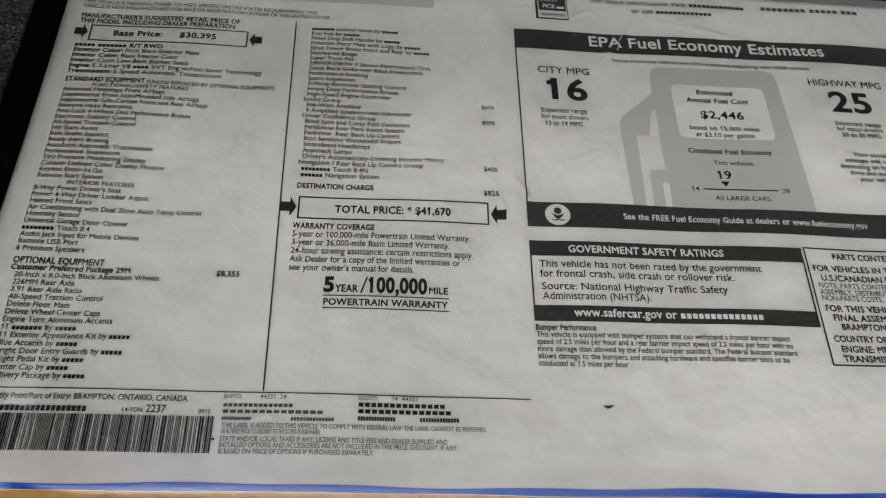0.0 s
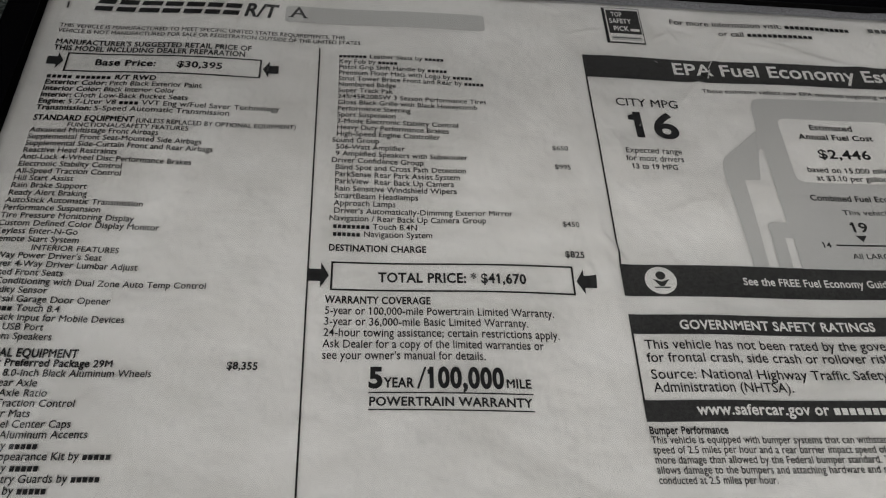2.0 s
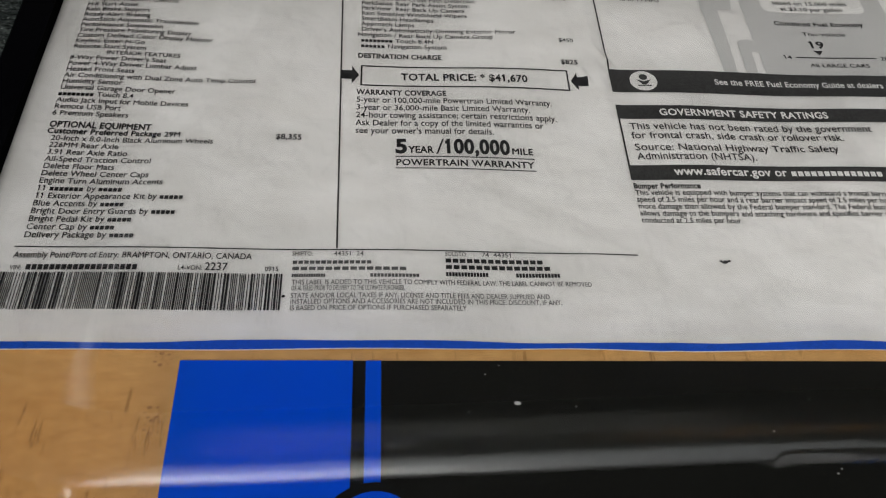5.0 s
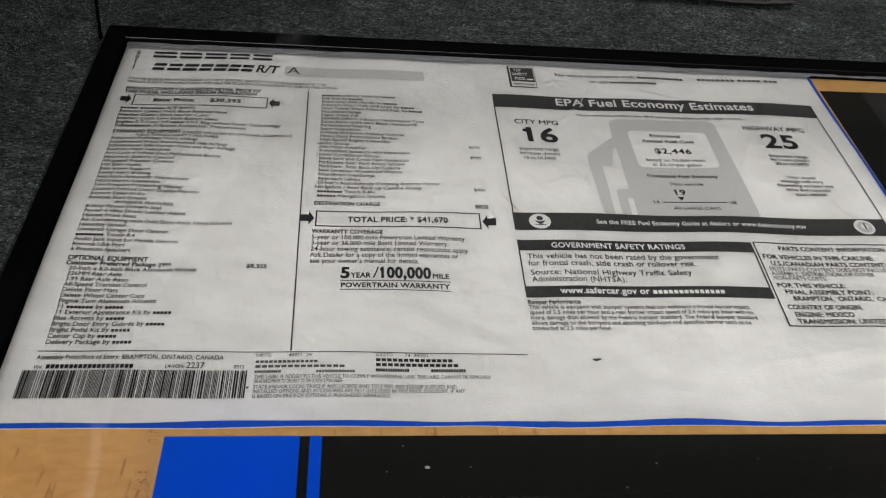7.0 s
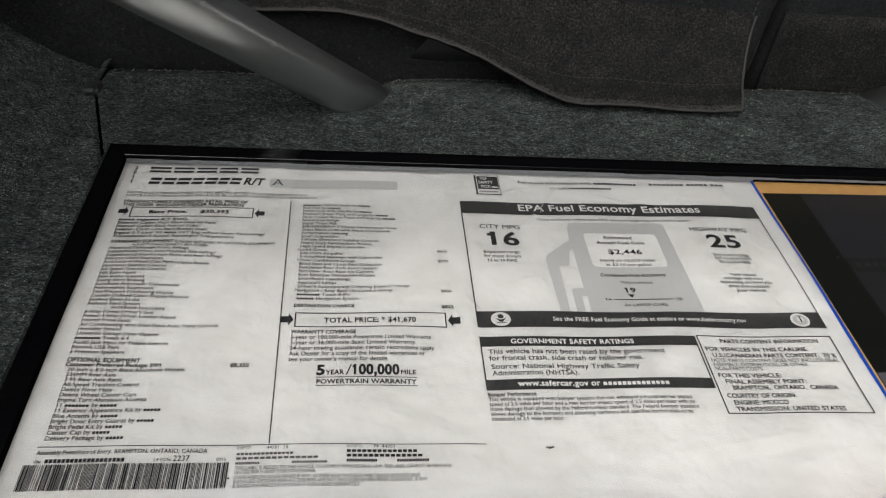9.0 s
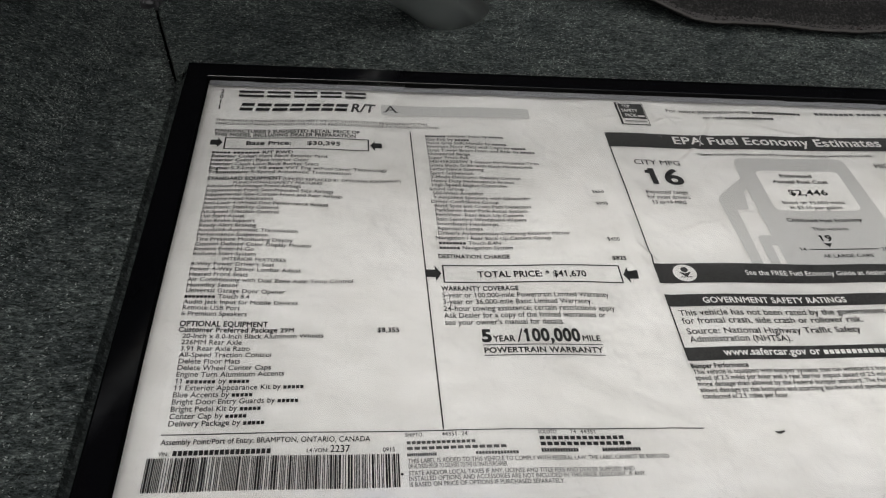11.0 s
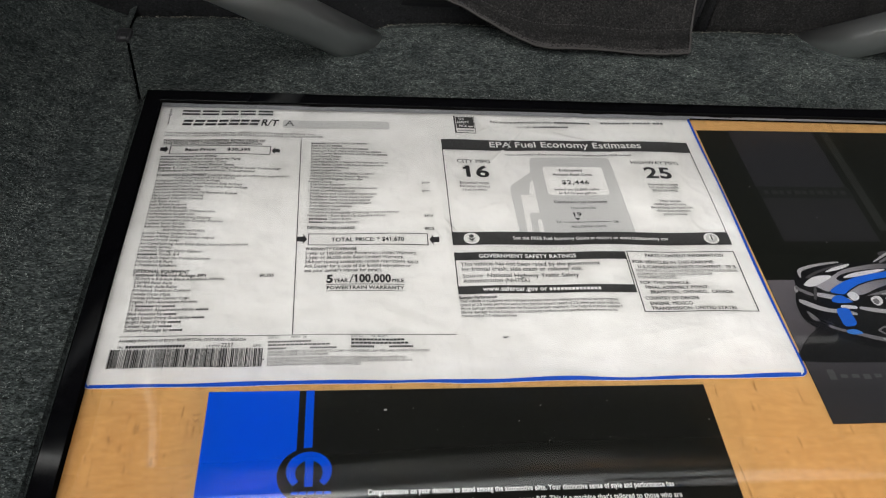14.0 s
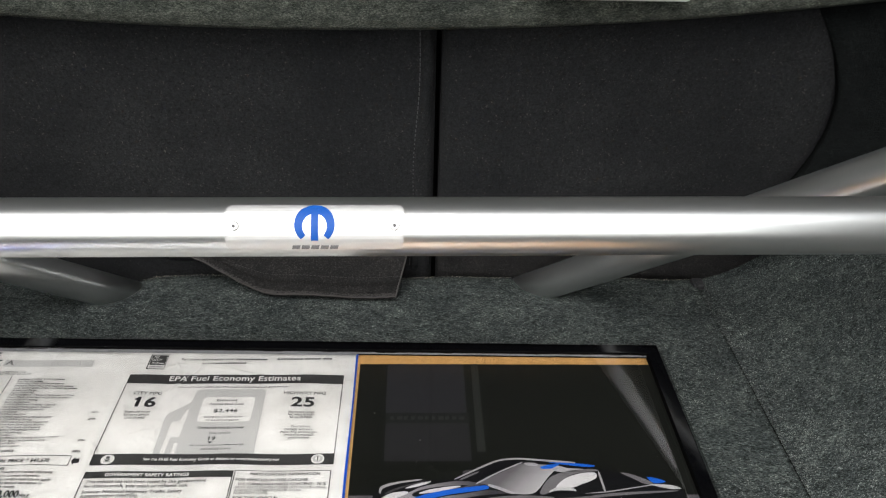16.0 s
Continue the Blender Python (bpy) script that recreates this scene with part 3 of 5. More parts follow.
def rail(a, b, out):
    """One mitred rail from a to b; out is the way to its outer side."""
    a, b, out = Vector(a), Vector(b), Vector(out)
    along = (b - a).normalized()
    verts, faces, n = [], [], len(RAIL)
    for end, s in ((a, -1), (b, 1)):
        verts += [end + out * o + along * (s * o) + Vector((0, 0, z)) for o, z in RAIL]
    for k in range(n):
        j = (k + 1) % n
        faces.append((k, j, n + j, n + k))
    faces += [tuple(range(n - 1, -1, -1)), tuple(range(n, 2 * n))]
    bm = bmesh.new()
    vs = [bm.verts.new(v) for v in verts]
    for f in faces:
        bm.faces.new([vs[i] for i in f])
    bmesh.ops.recalc_face_normals(bm, faces=bm.faces[:])
    ob = part("rail", bm, black_gloss, frame_thing)
    ob.data.materials.append(gap_dark)
    for face in ob.data.polygons:
        if face.normal.dot(out) < -0.9:
            face.material_index = 1
    return ob


rail((IN_X0, TOP_L, 0), (IN_X1, TOP_R, 0), (0, 1, 0))
rail((IN_X1, IN_Y0, 0), (IN_X0, IN_Y0, 0), (0, -1, 0))
rail((IN_X0, IN_Y0, 0), (IN_X0, TOP_L, 0), (-1, 0, 0))
rail((IN_X1, TOP_R, 0), (IN_X1, IN_Y0, 0), (1, 0, 0))
part("backing_board", box_bm((IN_X0 + 0.0002, IN_Y0 + 0.0002, -0.0085), (IN_X1 - 0.0002, IN_Y1 - 0.0002, -0.0013)), kraft, frame_thing, "tan kraft cardboard backing with speckles")


def glass_place(u, v):
    """The sheet lies flat at the back and bows up towards its front half."""
    steep = 0.050 * (1 + 0.5 * max(0.0, min(1.0, (0.03 - u) / 0.15)))
    if v > -0.22:
        rise = 0.25 * max(0.0, -0.12 - v) ** 2
    elif v > -0.28:
        rise = 0.0025 + steep * (-0.22 - v)
    else:
        f = (v + 0.415) / 0.135
        rise = f * (2 - f) * (0.0025 + 0.06 * steep) + 0.003 * f * (1 - f) * f
    edge = max(0.0, min(1.0, (u - IN_X0) / 0.06, (IN_X1 - u) / 0.06))
    return (u, v, 0.0040 + rise * edge * edge * (3 - 2 * edge))


verts, faces = slab(span(IN_X0 + 0.0003, IN_X1 - 0.0003, 60), span(IN_Y0 + 0.0003, IN_Y1 - 0.0003, 120), glass_place, (0, 0, -0.0013))
pane = link("glazing", mesh_of("glazing", verts, faces, glazing, True), frame_thing, "clear glossy glazing sheet bowing up slightly")
pane.data.materials.append(glazing_under)
for face in pane.data.polygons:
    face.material_index = 0 if face.normal.z > 0.5 else 1
pane.visible_shadow = False


dust = ink_material("pale_dust", (0.20, 0.20, 0.19), 0.9, 0.3)
random.seed(23)
for k in range(34):
    x, y, r = random.uniform(0.20, 0.43), random.uniform(-0.16, 0.012), random.choice((0.0002, 0.0003, 0.0003, 0.0005))
    if k > 19:
        x, y = random.uniform(-0.07, 0.12), random.uniform(-0.28, -0.215)
    bits = [(x + r * random.uniform(0.5, 1.5) * math.cos(a), y + 0.6 * r * random.uniform(0.5, 1.5) * math.sin(a), glass_place(x, y)[2] + 0.0002) for a in span(0, 5.2, 6)]
    link("dust_fleck", mesh_of("dust_fleck", bits, [tuple(range(6))], dust), frame_thing)

kraft_mark = ink_material("bruised_kraft", (0.40, 0.215, 0.082), 0.8, 0.3)


def dent_ring(cx, cy, r, n):
    """A small ring of dents stamped in the cardboard."""
    for k in range(n):
        a, q = 2 * math.pi * k / n, 0.00022 + 0.00016 * (k % 3)
        x, y = cx + r * math.cos(a), cy + 0.8 * r * math.sin(a)
        dent = [(x + 1.5 * q * math.cos(b), y + q * math.sin(b), -0.0011) for b in span(0, 5.2, 6)]
        link("stamped_dent", mesh_of("stamped_dent", dent, [tuple(range(6))], kraft_mark), frame_thing)


dent_ring(-0.1370, -0.2097, 0.0022, 7)
dent_ring(-0.1372, -0.2250, 0.0020, 6)
dent_ring(-0.1366, -0.2290, 0.0022, 7)
for k in range(26):
    x, y, h = random.uniform(-0.19, -0.136), random.uniform(-0.30, -0.214), random.uniform(0.0008, 0.0026)
    lean = random.uniform(-0.3, 0.3) * h
    scratch = [(x, y, -0.0011), (x + 0.00022, y, -0.0011), (x + 0.00016 + lean, y + h, -0.0011), (x + lean, y + h, -0.0011)]
    link("scratch", mesh_of("scratch", scratch, [(0, 1, 2, 3)], kraft_mark), frame_thing)


# ---- paper shape and flat prints that follow it ----
# folds in the sheet: from, to, half width and height
CREASES = ((0.060, 0.017, 0.048, -0.004, 0.0019, 0.00072), (0.048, -0.004, 0.032, -0.024, 0.0020, 0.00072), (0.034, 0.018, 0.039, 0.009, 0.0017, 0.00072),
           (-0.001, -0.044, 0.044, -0.046, 0.0080, 0.00080), (-0.006, -0.080, 0.003, -0.093, 0.0020, 0.00108), (-0.010, -0.092, -0.007, -0.102, 0.0020, 0.00096),
           (-0.016, 0.029, -0.005, 0.025, 0.0017, 0.00072), (0.060, 0.012, 0.125, -0.004, 0.0023, 0.00072), (-0.060, -0.150, 0.000, -0.176, 0.0070, 0.00096),
           (0.055, -0.185, 0.150, -0.168, 0.0080, 0.00112), (0.030, -0.190, 0.075, -0.196, 0.0060, 0.00096), (0.105, -0.195, 0.170, -0.175, 0.0070, 0.00096),
           (-0.006, 0.0112, 0.0100, 0.0152, 0.0015, 0.00064), (0.027, 0.0098, 0.0360, 0.0152, 0.0015, 0.00060), (0.036, 0.0152, 0.0450, 0.0148, 0.0015, 0.00052), (0.068, 0.0142, 0.0920, 0.0050, 0.0019, 0.00060))


def paper_z(x, y):
    z = 0.00035 * math.sin(38 * x + 11 * y) * math.sin(29 * y - 7 * x) + 0.0003 * math.sin(90 * x - 40 * y + 1)
    z += 0.0004 * noise.noise((x * 22, y * 22, 3.1))
    d = abs((x + 0.003) + 0.05 * (y + 0.1))
    z += 0.0009 * max(0, 1 - d / 0.005) * (0.35 + 0.65 * max(0, 1 - abs(y + 0.085) / 0.05)) * (1 + 0.5 * noise.noise((x * 120, y * 160, 8)))
    z -= 0.0010 * max(0.0, 1 - abs(x + 0.0015) / 0.026) * max(0.0, min(1.0, (-0.09 - y) / 0.05))
    for x0, y0, x1, y1, w, h in CREASES:
        vx, vy = x1 - x0, y1 - y0
        t = max(0.0, min(1.0, ((x - x0) * vx + (y - y0) * vy) / (vx * vx + vy * vy)))
        e = math.hypot(x - x0 - t * vx, y - y0 - t * vy)
        z += h * max(0.0, 1 - e / w) * (1 - abs(2 * t - 1) ** 3)
    return z


LIFT, GAP = 0.00030, 0.00018


def flat_print(name, outline, material, parent, lift=LIFT, label="", step=0.0020, follow=True):
    """A printed patch with a given outline; it follows the paper's waves."""
    bm = bmesh.new()
    bm.faces.new([bm.verts.new((x, y, 0)) for x, y in outline])
    for axis in range(2):
        lo, hi = min(p[axis] for p in outline), max(p[axis] for p in outline)
        no = (1, 0, 0) if axis == 0 else (0, 1, 0)
        if follow:
            for k in range(1, int((hi - lo) / step)):
                bmesh.ops.bisect_plane(bm, geom=bm.verts[:] + bm.edges[:] + bm.faces[:], plane_co=[lo + k * step if a == axis else 0 for a in range(3)], plane_no=no)
    if follow:
        bmesh.ops.triangulate(bm, faces=bm.faces[:])
    for v in bm.verts:
        v.co.z = lift + (GAP + paper_z(v.co.x, v.co.y) if follow else 0)
    bmesh.ops.recalc_face_normals(bm, faces=bm.faces[:])
    if bm.faces[:] and bm.faces[:][0].normal.z < 0:
        bmesh.ops.reverse_faces(bm, faces=bm.faces[:])
    return part(name, bm, material, parent, label)


def rect(x0, y0, x1, y1):
    return [(x0, y0), (x1, y0), (x1, y1), (x0, y1)]


def outline_boxes(x0, y0, x1, y1, w):
    return [rect(x0, y0, x1, y0 + w), rect(x0, y1 - w, x1, y1), rect(x0, y0 + w, x0 + w, y1 - w), rect(x1 - w, y0 + w, x1, y1 - w)]


# ---- lettering ----
GLYPHS = {}


def glyph(c, bold, fine=3):
    """Triangles and advance of one character of the built-in font, at size 1, its strokes thickened by bold."""
    key = (c, round(bold, 4), fine)
    if key not in GLYPHS:
        def shape(text):
            cu = bpy.data.curves.new("letter", "FONT")
            cu.body, cu.size, cu.resolution_u, cu.offset = text, 1.0, fine, bold
            ob = bpy.data.objects.new("letter", cu)
            me = bpy.data.meshes.new_from_object(ob)
            vs, fs = [tuple(v.co) for v in me.vertices], [tuple(p.vertices) for p in me.polygons]
            bpy.data.meshes.remove(me)
            bpy.data.objects.remove(ob)
            bpy.data.curves.remove(cu)
            return vs, fs
        both = shape("I" + c + "I")[0]
        one = shape("II")[0]
        advance = (max(v[0] for v in both) - min(v[0] for v in both)) - (max(v[0] for v in one) - min(v[0] for v in one))
        vs, fs = shape(c) if c != " " else ([], [])
        if c in "M*" and bold:
            # these two are thickened by a second, shifted copy
            bold, thick = 0.0, bold
            vs, fs = shape(c)
            n = len(vs)
            vs, fs = [(x - thick, y, 0) for x, y, z in vs] + [(x + thick, y, 0.00004) for x, y, z in vs], fs + [tuple(n + i for i in f) for f in fs]
        if c.islower():
            # the print's small letters stand taller than the font's
            vs = [(x, y * 1.11 if y < 0.46 else 0.51 + (y - 0.46) * 0.775, z) for x, y, z in vs]
        if c == "1":
            # the foot-less one gets the flag that it has in print
            n, b = len(vs), bold
            vs = vs + [(0.075, 0.505 - b, 0), (0.21, 0.505 - b, 0), (0.21, 0.682 + b, 0), (0.175, 0.61 + b, 0), (0.075, 0.575 + b, 0)]
            fs = fs + [(n, n + 1, n + 2, n + 3, n + 4)]
        GLYPHS[key] = (vs, fs, advance)
    return GLYPHS[key]


CAP = max(v[1] for v in glyph("H", 0.0)[0])


def lettering(name, text, x, y, cap, parent, x_end=None, bold=0.0, material=None, align="l", lift=LIFT, squeeze=0.80, slant=0.0, follow=True, label=""):
    """One line of print: baseline at (x, y), capitals cap high. Words between ~ become plain bars, one for each letter. x_end fits the width."""
    size = cap / CAP
    verts, faces, pen, barred = [], [], 0.0, False
    for c in text:
        if c == "~":
            barred = not barred
            continue
        vs, fs, adv = glyph(c, bold * 0.5, 7 if cap > 0.0045 else 3)
        n = len(verts)
        if barred:
            if c != " ":
                top = 0.66 if c.isupper() else 0.47
                verts += [(pen + 0.05 * adv, 0, 0), (pen + 0.84 * adv, 0, 0), (pen + 0.84 * adv, top, 0), (pen + 0.05 * adv, top, 0)]
                faces.append((n, n + 1, n + 2, n + 3))
        else:
            verts += [(v[0] + pen, v[1], v[2]) for v in vs]
            faces += [tuple(n + i for i in f) for f in fs]
        pen += adv + bold * 0.5
    if not verts:
        return None
    wide = max(v[0] for v in verts)
    sx = (x_end - x) / wide if x_end is not None else size * squeeze
    shift = {"l": 0, "c": -wide * sx / 2, "r": -wide * sx}[align]
    out = []
    for vx, vy, up in verts:
        px, py = x + shift + vx * sx + slant * vy * size, y + vy * size
        out.append((px, py, lift + up + (GAP + paper_z(px, py) if follow else 0)))
    return link(name, mesh_of(name, out, faces, material or ink), parent, label)


# ---- window sticker ----
sticker = thing("window_sticker", "creased white car window price sticker with a blue border, under glass", "price sticker")
SX0, SX1, SY0, SY1 = -0.1958, 0.1868, -0.2072, 0.0370
xs, ys = span(SX0, SX1, 560), span(SY0, SY1, 360)


def corner_in(y):
    """How far the sheet's rounded lower corners draw in at y."""
    d = max(0.0, 0.0045 - (y - SY0))
    return 0.0045 - math.sqrt(0.0045 ** 2 - d * d)


def paper_place(u, v):
    x = max(SX0 + corner_in(v), min(SX1 - corner_in(v), u))
    return (x, v, paper_z(x, v))


ys = sorted(set(ys) | {SY0 + 0.0045 * f * f for f in span(0, 1, 8)})
verts, faces = slab(xs, ys, paper_place, (0, 0, -0.0003))
link("paper", mesh_of("paper", verts, faces, paper, True), sticker, "creased off-white paper sheet")


def edge_wave(x):
    return 0.0004 * math.sin(45 * x) + 0.0003 * math.sin(110 * x + 2)


verts, faces = [], []
for k, x in enumerate(span(SX0, SX1, 90)):
    x = max(SX0 + 0.004, min(SX1 - 0.004, x))
    verts += [(x, SY0, paper_z(x, SY0) + LIFT), (x, SY0 + 0.0023 + edge_wave(x), paper_z(x, SY0 + 0.002) + LIFT)]
    if k:
        faces.append((2 * k - 2, 2 * k, 2 * k + 1, 2 * k - 1))
link("border", mesh_of("border", verts, faces, blue_edge), sticker, "blue printed border along the lower edge")
verts, faces = [], []
for k, y in enumerate([SY0 + 0.0045 * f * f for f in span(0, 1, 12)] + span(SY0 + 0.0048, SY1, 60)):
    w, x = 0.0016 + 0.0003 * math.sin(40 * y) + 0.0012 * max(0.0, 1 - (y - SY0) / 0.0045), SX1 - corner_in(y)
    verts += [(x - w, y, paper_z(x, y) + LIFT + 0.0001), (x, y, paper_z(x, y) + LIFT + 0.0001)]
    if k:
        faces.append((2 * k - 2, 2 * k - 1, 2 * k + 1, 2 * k))
link("border", mesh_of("border", verts, faces, blue_edge), sticker, "blue printed border along the upright edge")
verts, faces = [], []
for k, y in enumerate([SY0 + 0.0045 * f * f for f in span(0, 1, 12)] + span(SY0 + 0.0048, SY0 + 0.045, 20)):
    w, x = (0.0022 if y < SY0 + 0.004 else 0.0011 * max(0.05, 1 - (y - SY0) / 0.045)), SX0 + corner_in(y)
    verts += [(x + w, y, paper_z(x, y) + LIFT + 0.0001), (x, y, paper_z(x, y) + LIFT + 0.0001)]
    if k:
        faces.append((2 * k - 1, 2 * k - 2, 2 * k, 2 * k + 1))
link("border", mesh_of("border", verts, faces, blue_edge), sticker, "blue printed border fading up the upright edge")


def line(text, x, y, cap, **more):
    more.setdefault("bold", 0.017)
    return lettering("printed_line", text, x, y, cap, sticker, **more)


BODY = 0.00205
for k, c in enumerate("2011"):
    line(c, -0.1872, 0.0272 - 0.0046 * k, 0.0032, bold=0.058)


def two_bars(x0, y0, x1, y1, slit, lean=0.0):
    """Two plain bars above one another, in the place of one large letter."""
    m = (y0 + y1) / 2
    for lo, hi in ((y0, m - slit / 2), (m + slit / 2, y1)):
        flat_print("word_bar", [(x + lean * (y - y0), y) for x, y in rect(x0, lo, x1, hi)], ink, sticker)


for a, b in ((-0.1782, -0.1662), (-0.1646, -0.1533), (-0.1515, -0.1402), (-0.1386, -0.1283), (-0.1264, -0.1163)):
    two_bars(a, 0.0246, b, 0.0300, 0.0016)
for a, b in ((-0.1770, -0.1696), (-0.1684, -0.1604), (-0.1594, -0.1508), (-0.1500, -0.1424), (-0.1414, -0.1336), (-0.1328, -0.1262), (-0.1254, -0.1184)):
    a, b = -0.1770 + (a + 0.1770) * 0.88, -0.1770 + (b + 0.1770) * 0.88
    two_bars(a, 0.0128, b - 0.0004, 0.0192, 0.0014, 0.18)
line("R/T", -0.1240, 0.0128, 0.0068, x_end=-0.1125, bold=0.06, slant=0.15)
flat_print("label_field", round_rect(-0.1090, 0.0112, -0.0352, 0.0202, 0.0018), ink_grey, sticker, LIFT, "grey rounded field")
line("A", -0.1072, 0.0138, 0.0056, x_end=-0.1012, lift=0.0004)
flat_print("serif", rect(-0.1078, 0.0136, -0.1058, 0.0141), ink, sticker, 0.0004)
flat_print("serif", rect(-0.1026, 0.0136, -0.1006, 0.0141), ink, sticker, 0.0004)
line("THIS VEHICLE IS MANUFACTURED TO MEET SPECIFIC UNITED STATES REQUIREMENTS, THIS", -0.1868, 0.0032, 0.0019, x_end=-0.0868, bold=0.015)
line("VEHICLE IS NOT MANUFACTURED FOR SALE OR REGISTRATION OUTSIDE OF THE UNITED STATES.", -0.1868, 0.0004, 0.0019, x_end=-0.0808, bold=0.015)
line("MANUFACTURER'S SUGGESTED RETAIL PRICE OF", -0.1863, -0.0055, 0.0024, x_end=-0.1194, bold=0.058)
line("THIS MODEL INCLUDING DEALER PREPARATION", -0.1862, -0.0086, 0.0024, x_end=-0.1213, bold=0.058)
for r in outline_boxes(-0.1810, -0.0188, -0.1152, -0.0096, 0.0006):
    flat_print("box_rule", r, ink, sticker)


def arrow(x, y, s, k=1.0):
    return [(x - s * 0.0045 * k, y - 0.0016 * k), (x - s * 0.0018 * k, y - 0.0016 * k), (x - s * 0.0018 * k, y - 0.0033 * k), (x, y), (x - s * 0.0018 * k, y + 0.0033 * k), (x - s * 0.0018 * k, y + 0.0016 * k), (x - s * 0.0045 * k, y + 0.0016 * k)]


flat_print("arrow", arrow(-0.1818, -0.0138, 1, 1.2), ink, sticker)
flat_print("arrow", arrow(-0.1146, -0.0142, -1, 1.2)[::-1], ink, sticker)
line("Base Price:", -0.1713, -0.0154, 0.0029, x_end=-0.1508, bold=0.058)
line("$30,395", -0.1437, -0.0154, 0.0029, x_end=-0.1284, bold=0.058)
line("~nnnnn~ ~nnnnnnn~ R/T RWD", -0.1855, -0.0222, 0.0022, x_end=-0.1495, bold=0.058)
for k, (head, rest, xm, xe) in enumerate((("Exterior Color:", "Pitch Black Exterior Paint", -0.1645, -0.1340), ("Interior Color:", "Black Interior Color", -0.1658, -0.1423), ("Interior:", "Cloth Low-Back Bucket Seats", -0.1748, -0.1378), ("Engine:", "5.7-Liter V8 ~nnnn~ VVT Eng w/Fuel Saver Technology", -0.1762, -0.1073), ("Transmission:", "5-Speed Automatic Transmission", -0.1672, -0.1236))):
    y = -0.0251 - 0.00298 * k
    line(head, -0.1855, y, 0.0021, x_end=xm - 0.0008, bold=0.058)
    line(rest, xm, y, 0.0021, x_end=xe)
line("STANDARD EQUIPMENT", -0.1852, -0.0418, 0.0024, x_end=-0.1535, bold=0.058)
line("(UNLESS REPLACED BY OPTIONAL EQUIPMENT)", -0.1528, -0.0420, 0.0019, x_end=-0.1014)
line("FUNCTIONAL/SAFETY FEATURES", -0.1740, -0.0445, 0.0018, x_end=-0.1358)
STANDARD = ("Advanced Multistage Front Airbags", "Supplemental Front Seat-Mounted Side Airbags", "Supplemental Side-Curtain Front and Rear Airbags", "Reactive Head Restraints", "Anti-Lock 4-Wheel Disc Performance Brakes", "Electronic Stability Control", "All-Speed Traction Control", "Hill Start Assist", "Rain Brake Support", "Ready Alert Braking", "AutoStick Automatic Transmission", "Performance Suspension", "Tire Pressure Monitoring Display", "Custom Defined Color Display Monitor", "Keyless Enter-N-Go", "Remote Start System", "", "8-Way Power Driver's Seat", "Power 4-Way Driver Lumbar Adjust", "Heated Front Seats", "Air Conditioning with Dual Zone Auto Temp Control", "Humidity Sensor", "Universal Garage Door Opener", "~nnnnnnnn~ Touch 8.4", "Audio Jack Input for Mobile Devices", "Remote USB Port", "6 Premium Speakers")
SQ = 0.925
for k, text in enumerate(STANDARD):
    if text:
        line(text, -0.1850 + 0.0006 * k / 26, -0.0471 - 0.00291 * k, BODY, squeeze=SQ)
line("INTERIOR FEATURES", -0.1731, -0.0937, 0.0019, x_end=-0.1487)
line("OPTIONAL EQUIPMENT", -0.1842, -0.1279, 0.0025, x_end=-0.1531, bold=0.058)
line("Customer Preferred Package 29M", -0.1842, -0.1306, 0.0021, x_end=-0.1436, bold=0.058)
line("$8,355", -0.1137, -0.1308, 0.0022, x_end=-0.1055, bold=0.058)
for k, text in enumerate(("20-Inch x 8.0-Inch Black Aluminum Wheels", "226MM Rear Axle", "3.91 Rear Axle Ratio", "All-Speed Traction Control", "Delete Floor Mats", "Delete Wheel Center Caps", "Engine Turn Aluminum Accents", "11 ~nnnnnnn~ by ~nnnnn~", "11 Exterior Appearance Kit by ~nnnnn~", "Blue Accents by ~nnnnn~", "Bright Door Entry Guards by ~nnnnn~", "Bright Pedal Kit by ~nnnnn~", "Center Cap by ~nnnnn~", "Delivery Package by ~nnnnn~")):
    line(text, -0.1825 + 0.0008 * k / 13, -0.1335 - 0.00288 * k, BODY, squeeze=SQ)
OPTIONS = ("~nnnnnnn~ Leather Seats by ~nnnnn~", "Key Fob by ~nnnnn~", "Pistol Grip Shift Handle by ~nnnnn~", "Premium Floor Mats with Logo by ~nnnnn~", "Strut Tower Brace Front and Rear by ~nnnnn~", "Numbered Badge", "Super Track Pak", "245/45R20BSW 3 Season Performance Tires", "Gloss Black Grille with Black Honeycomb", "Performance Steering", "Sport Suspension", "3-Mode Electronic Stability Control", "Heavy Duty Performance Brakes", "High-Speed Engine Controller", "<Sound Group", "506-Watt Amplifier", "9 Amplified Speakers with Subwoofer", "<Driver Confidence Group", "Blind Spot and Cross Path Detection", "ParkSense Rear Park Assist System", "ParkView  Rear Back Up Camera", "Rain Sensitive Windshield Wipers", "SmartBeam Headlamps", "Approach Lamps", "Driver's Automatically-Dimming Exterior Mirror", "<Navigation / Rear Back Up Camera Group", "~nnnnnnnn~ Touch 8.4N", "~nnnnnn~ Navigation System")
for k, text in enumerate(OPTIONS):
    x = -0.0886 + 0.0012 * k / 27 - (0.0013 if text[0] == "<" else 0)
    line(text.lstrip("<"), x, -0.0066 - 0.00291 * k, BODY, squeeze=SQ)
for text, y in (("$650", -0.0478), ("$995", -0.0562), ("$450", -0.0797)):
    line(text, -0.0162, y, 0.0020, x_end=-0.0107)
line("DESTINATION CHARGE", -0.0884, -0.0906, 0.0023, x_end=-0.0591, bold=0.058)
line("$825", -0.0166, -0.0912, 0.0022, x_end=-0.0105, bold=0.05)
for r in outline_boxes(-0.0873, -0.1047, -0.0148, -0.0945, 0.0006):
    flat_print("box_rule", r, ink, sticker)
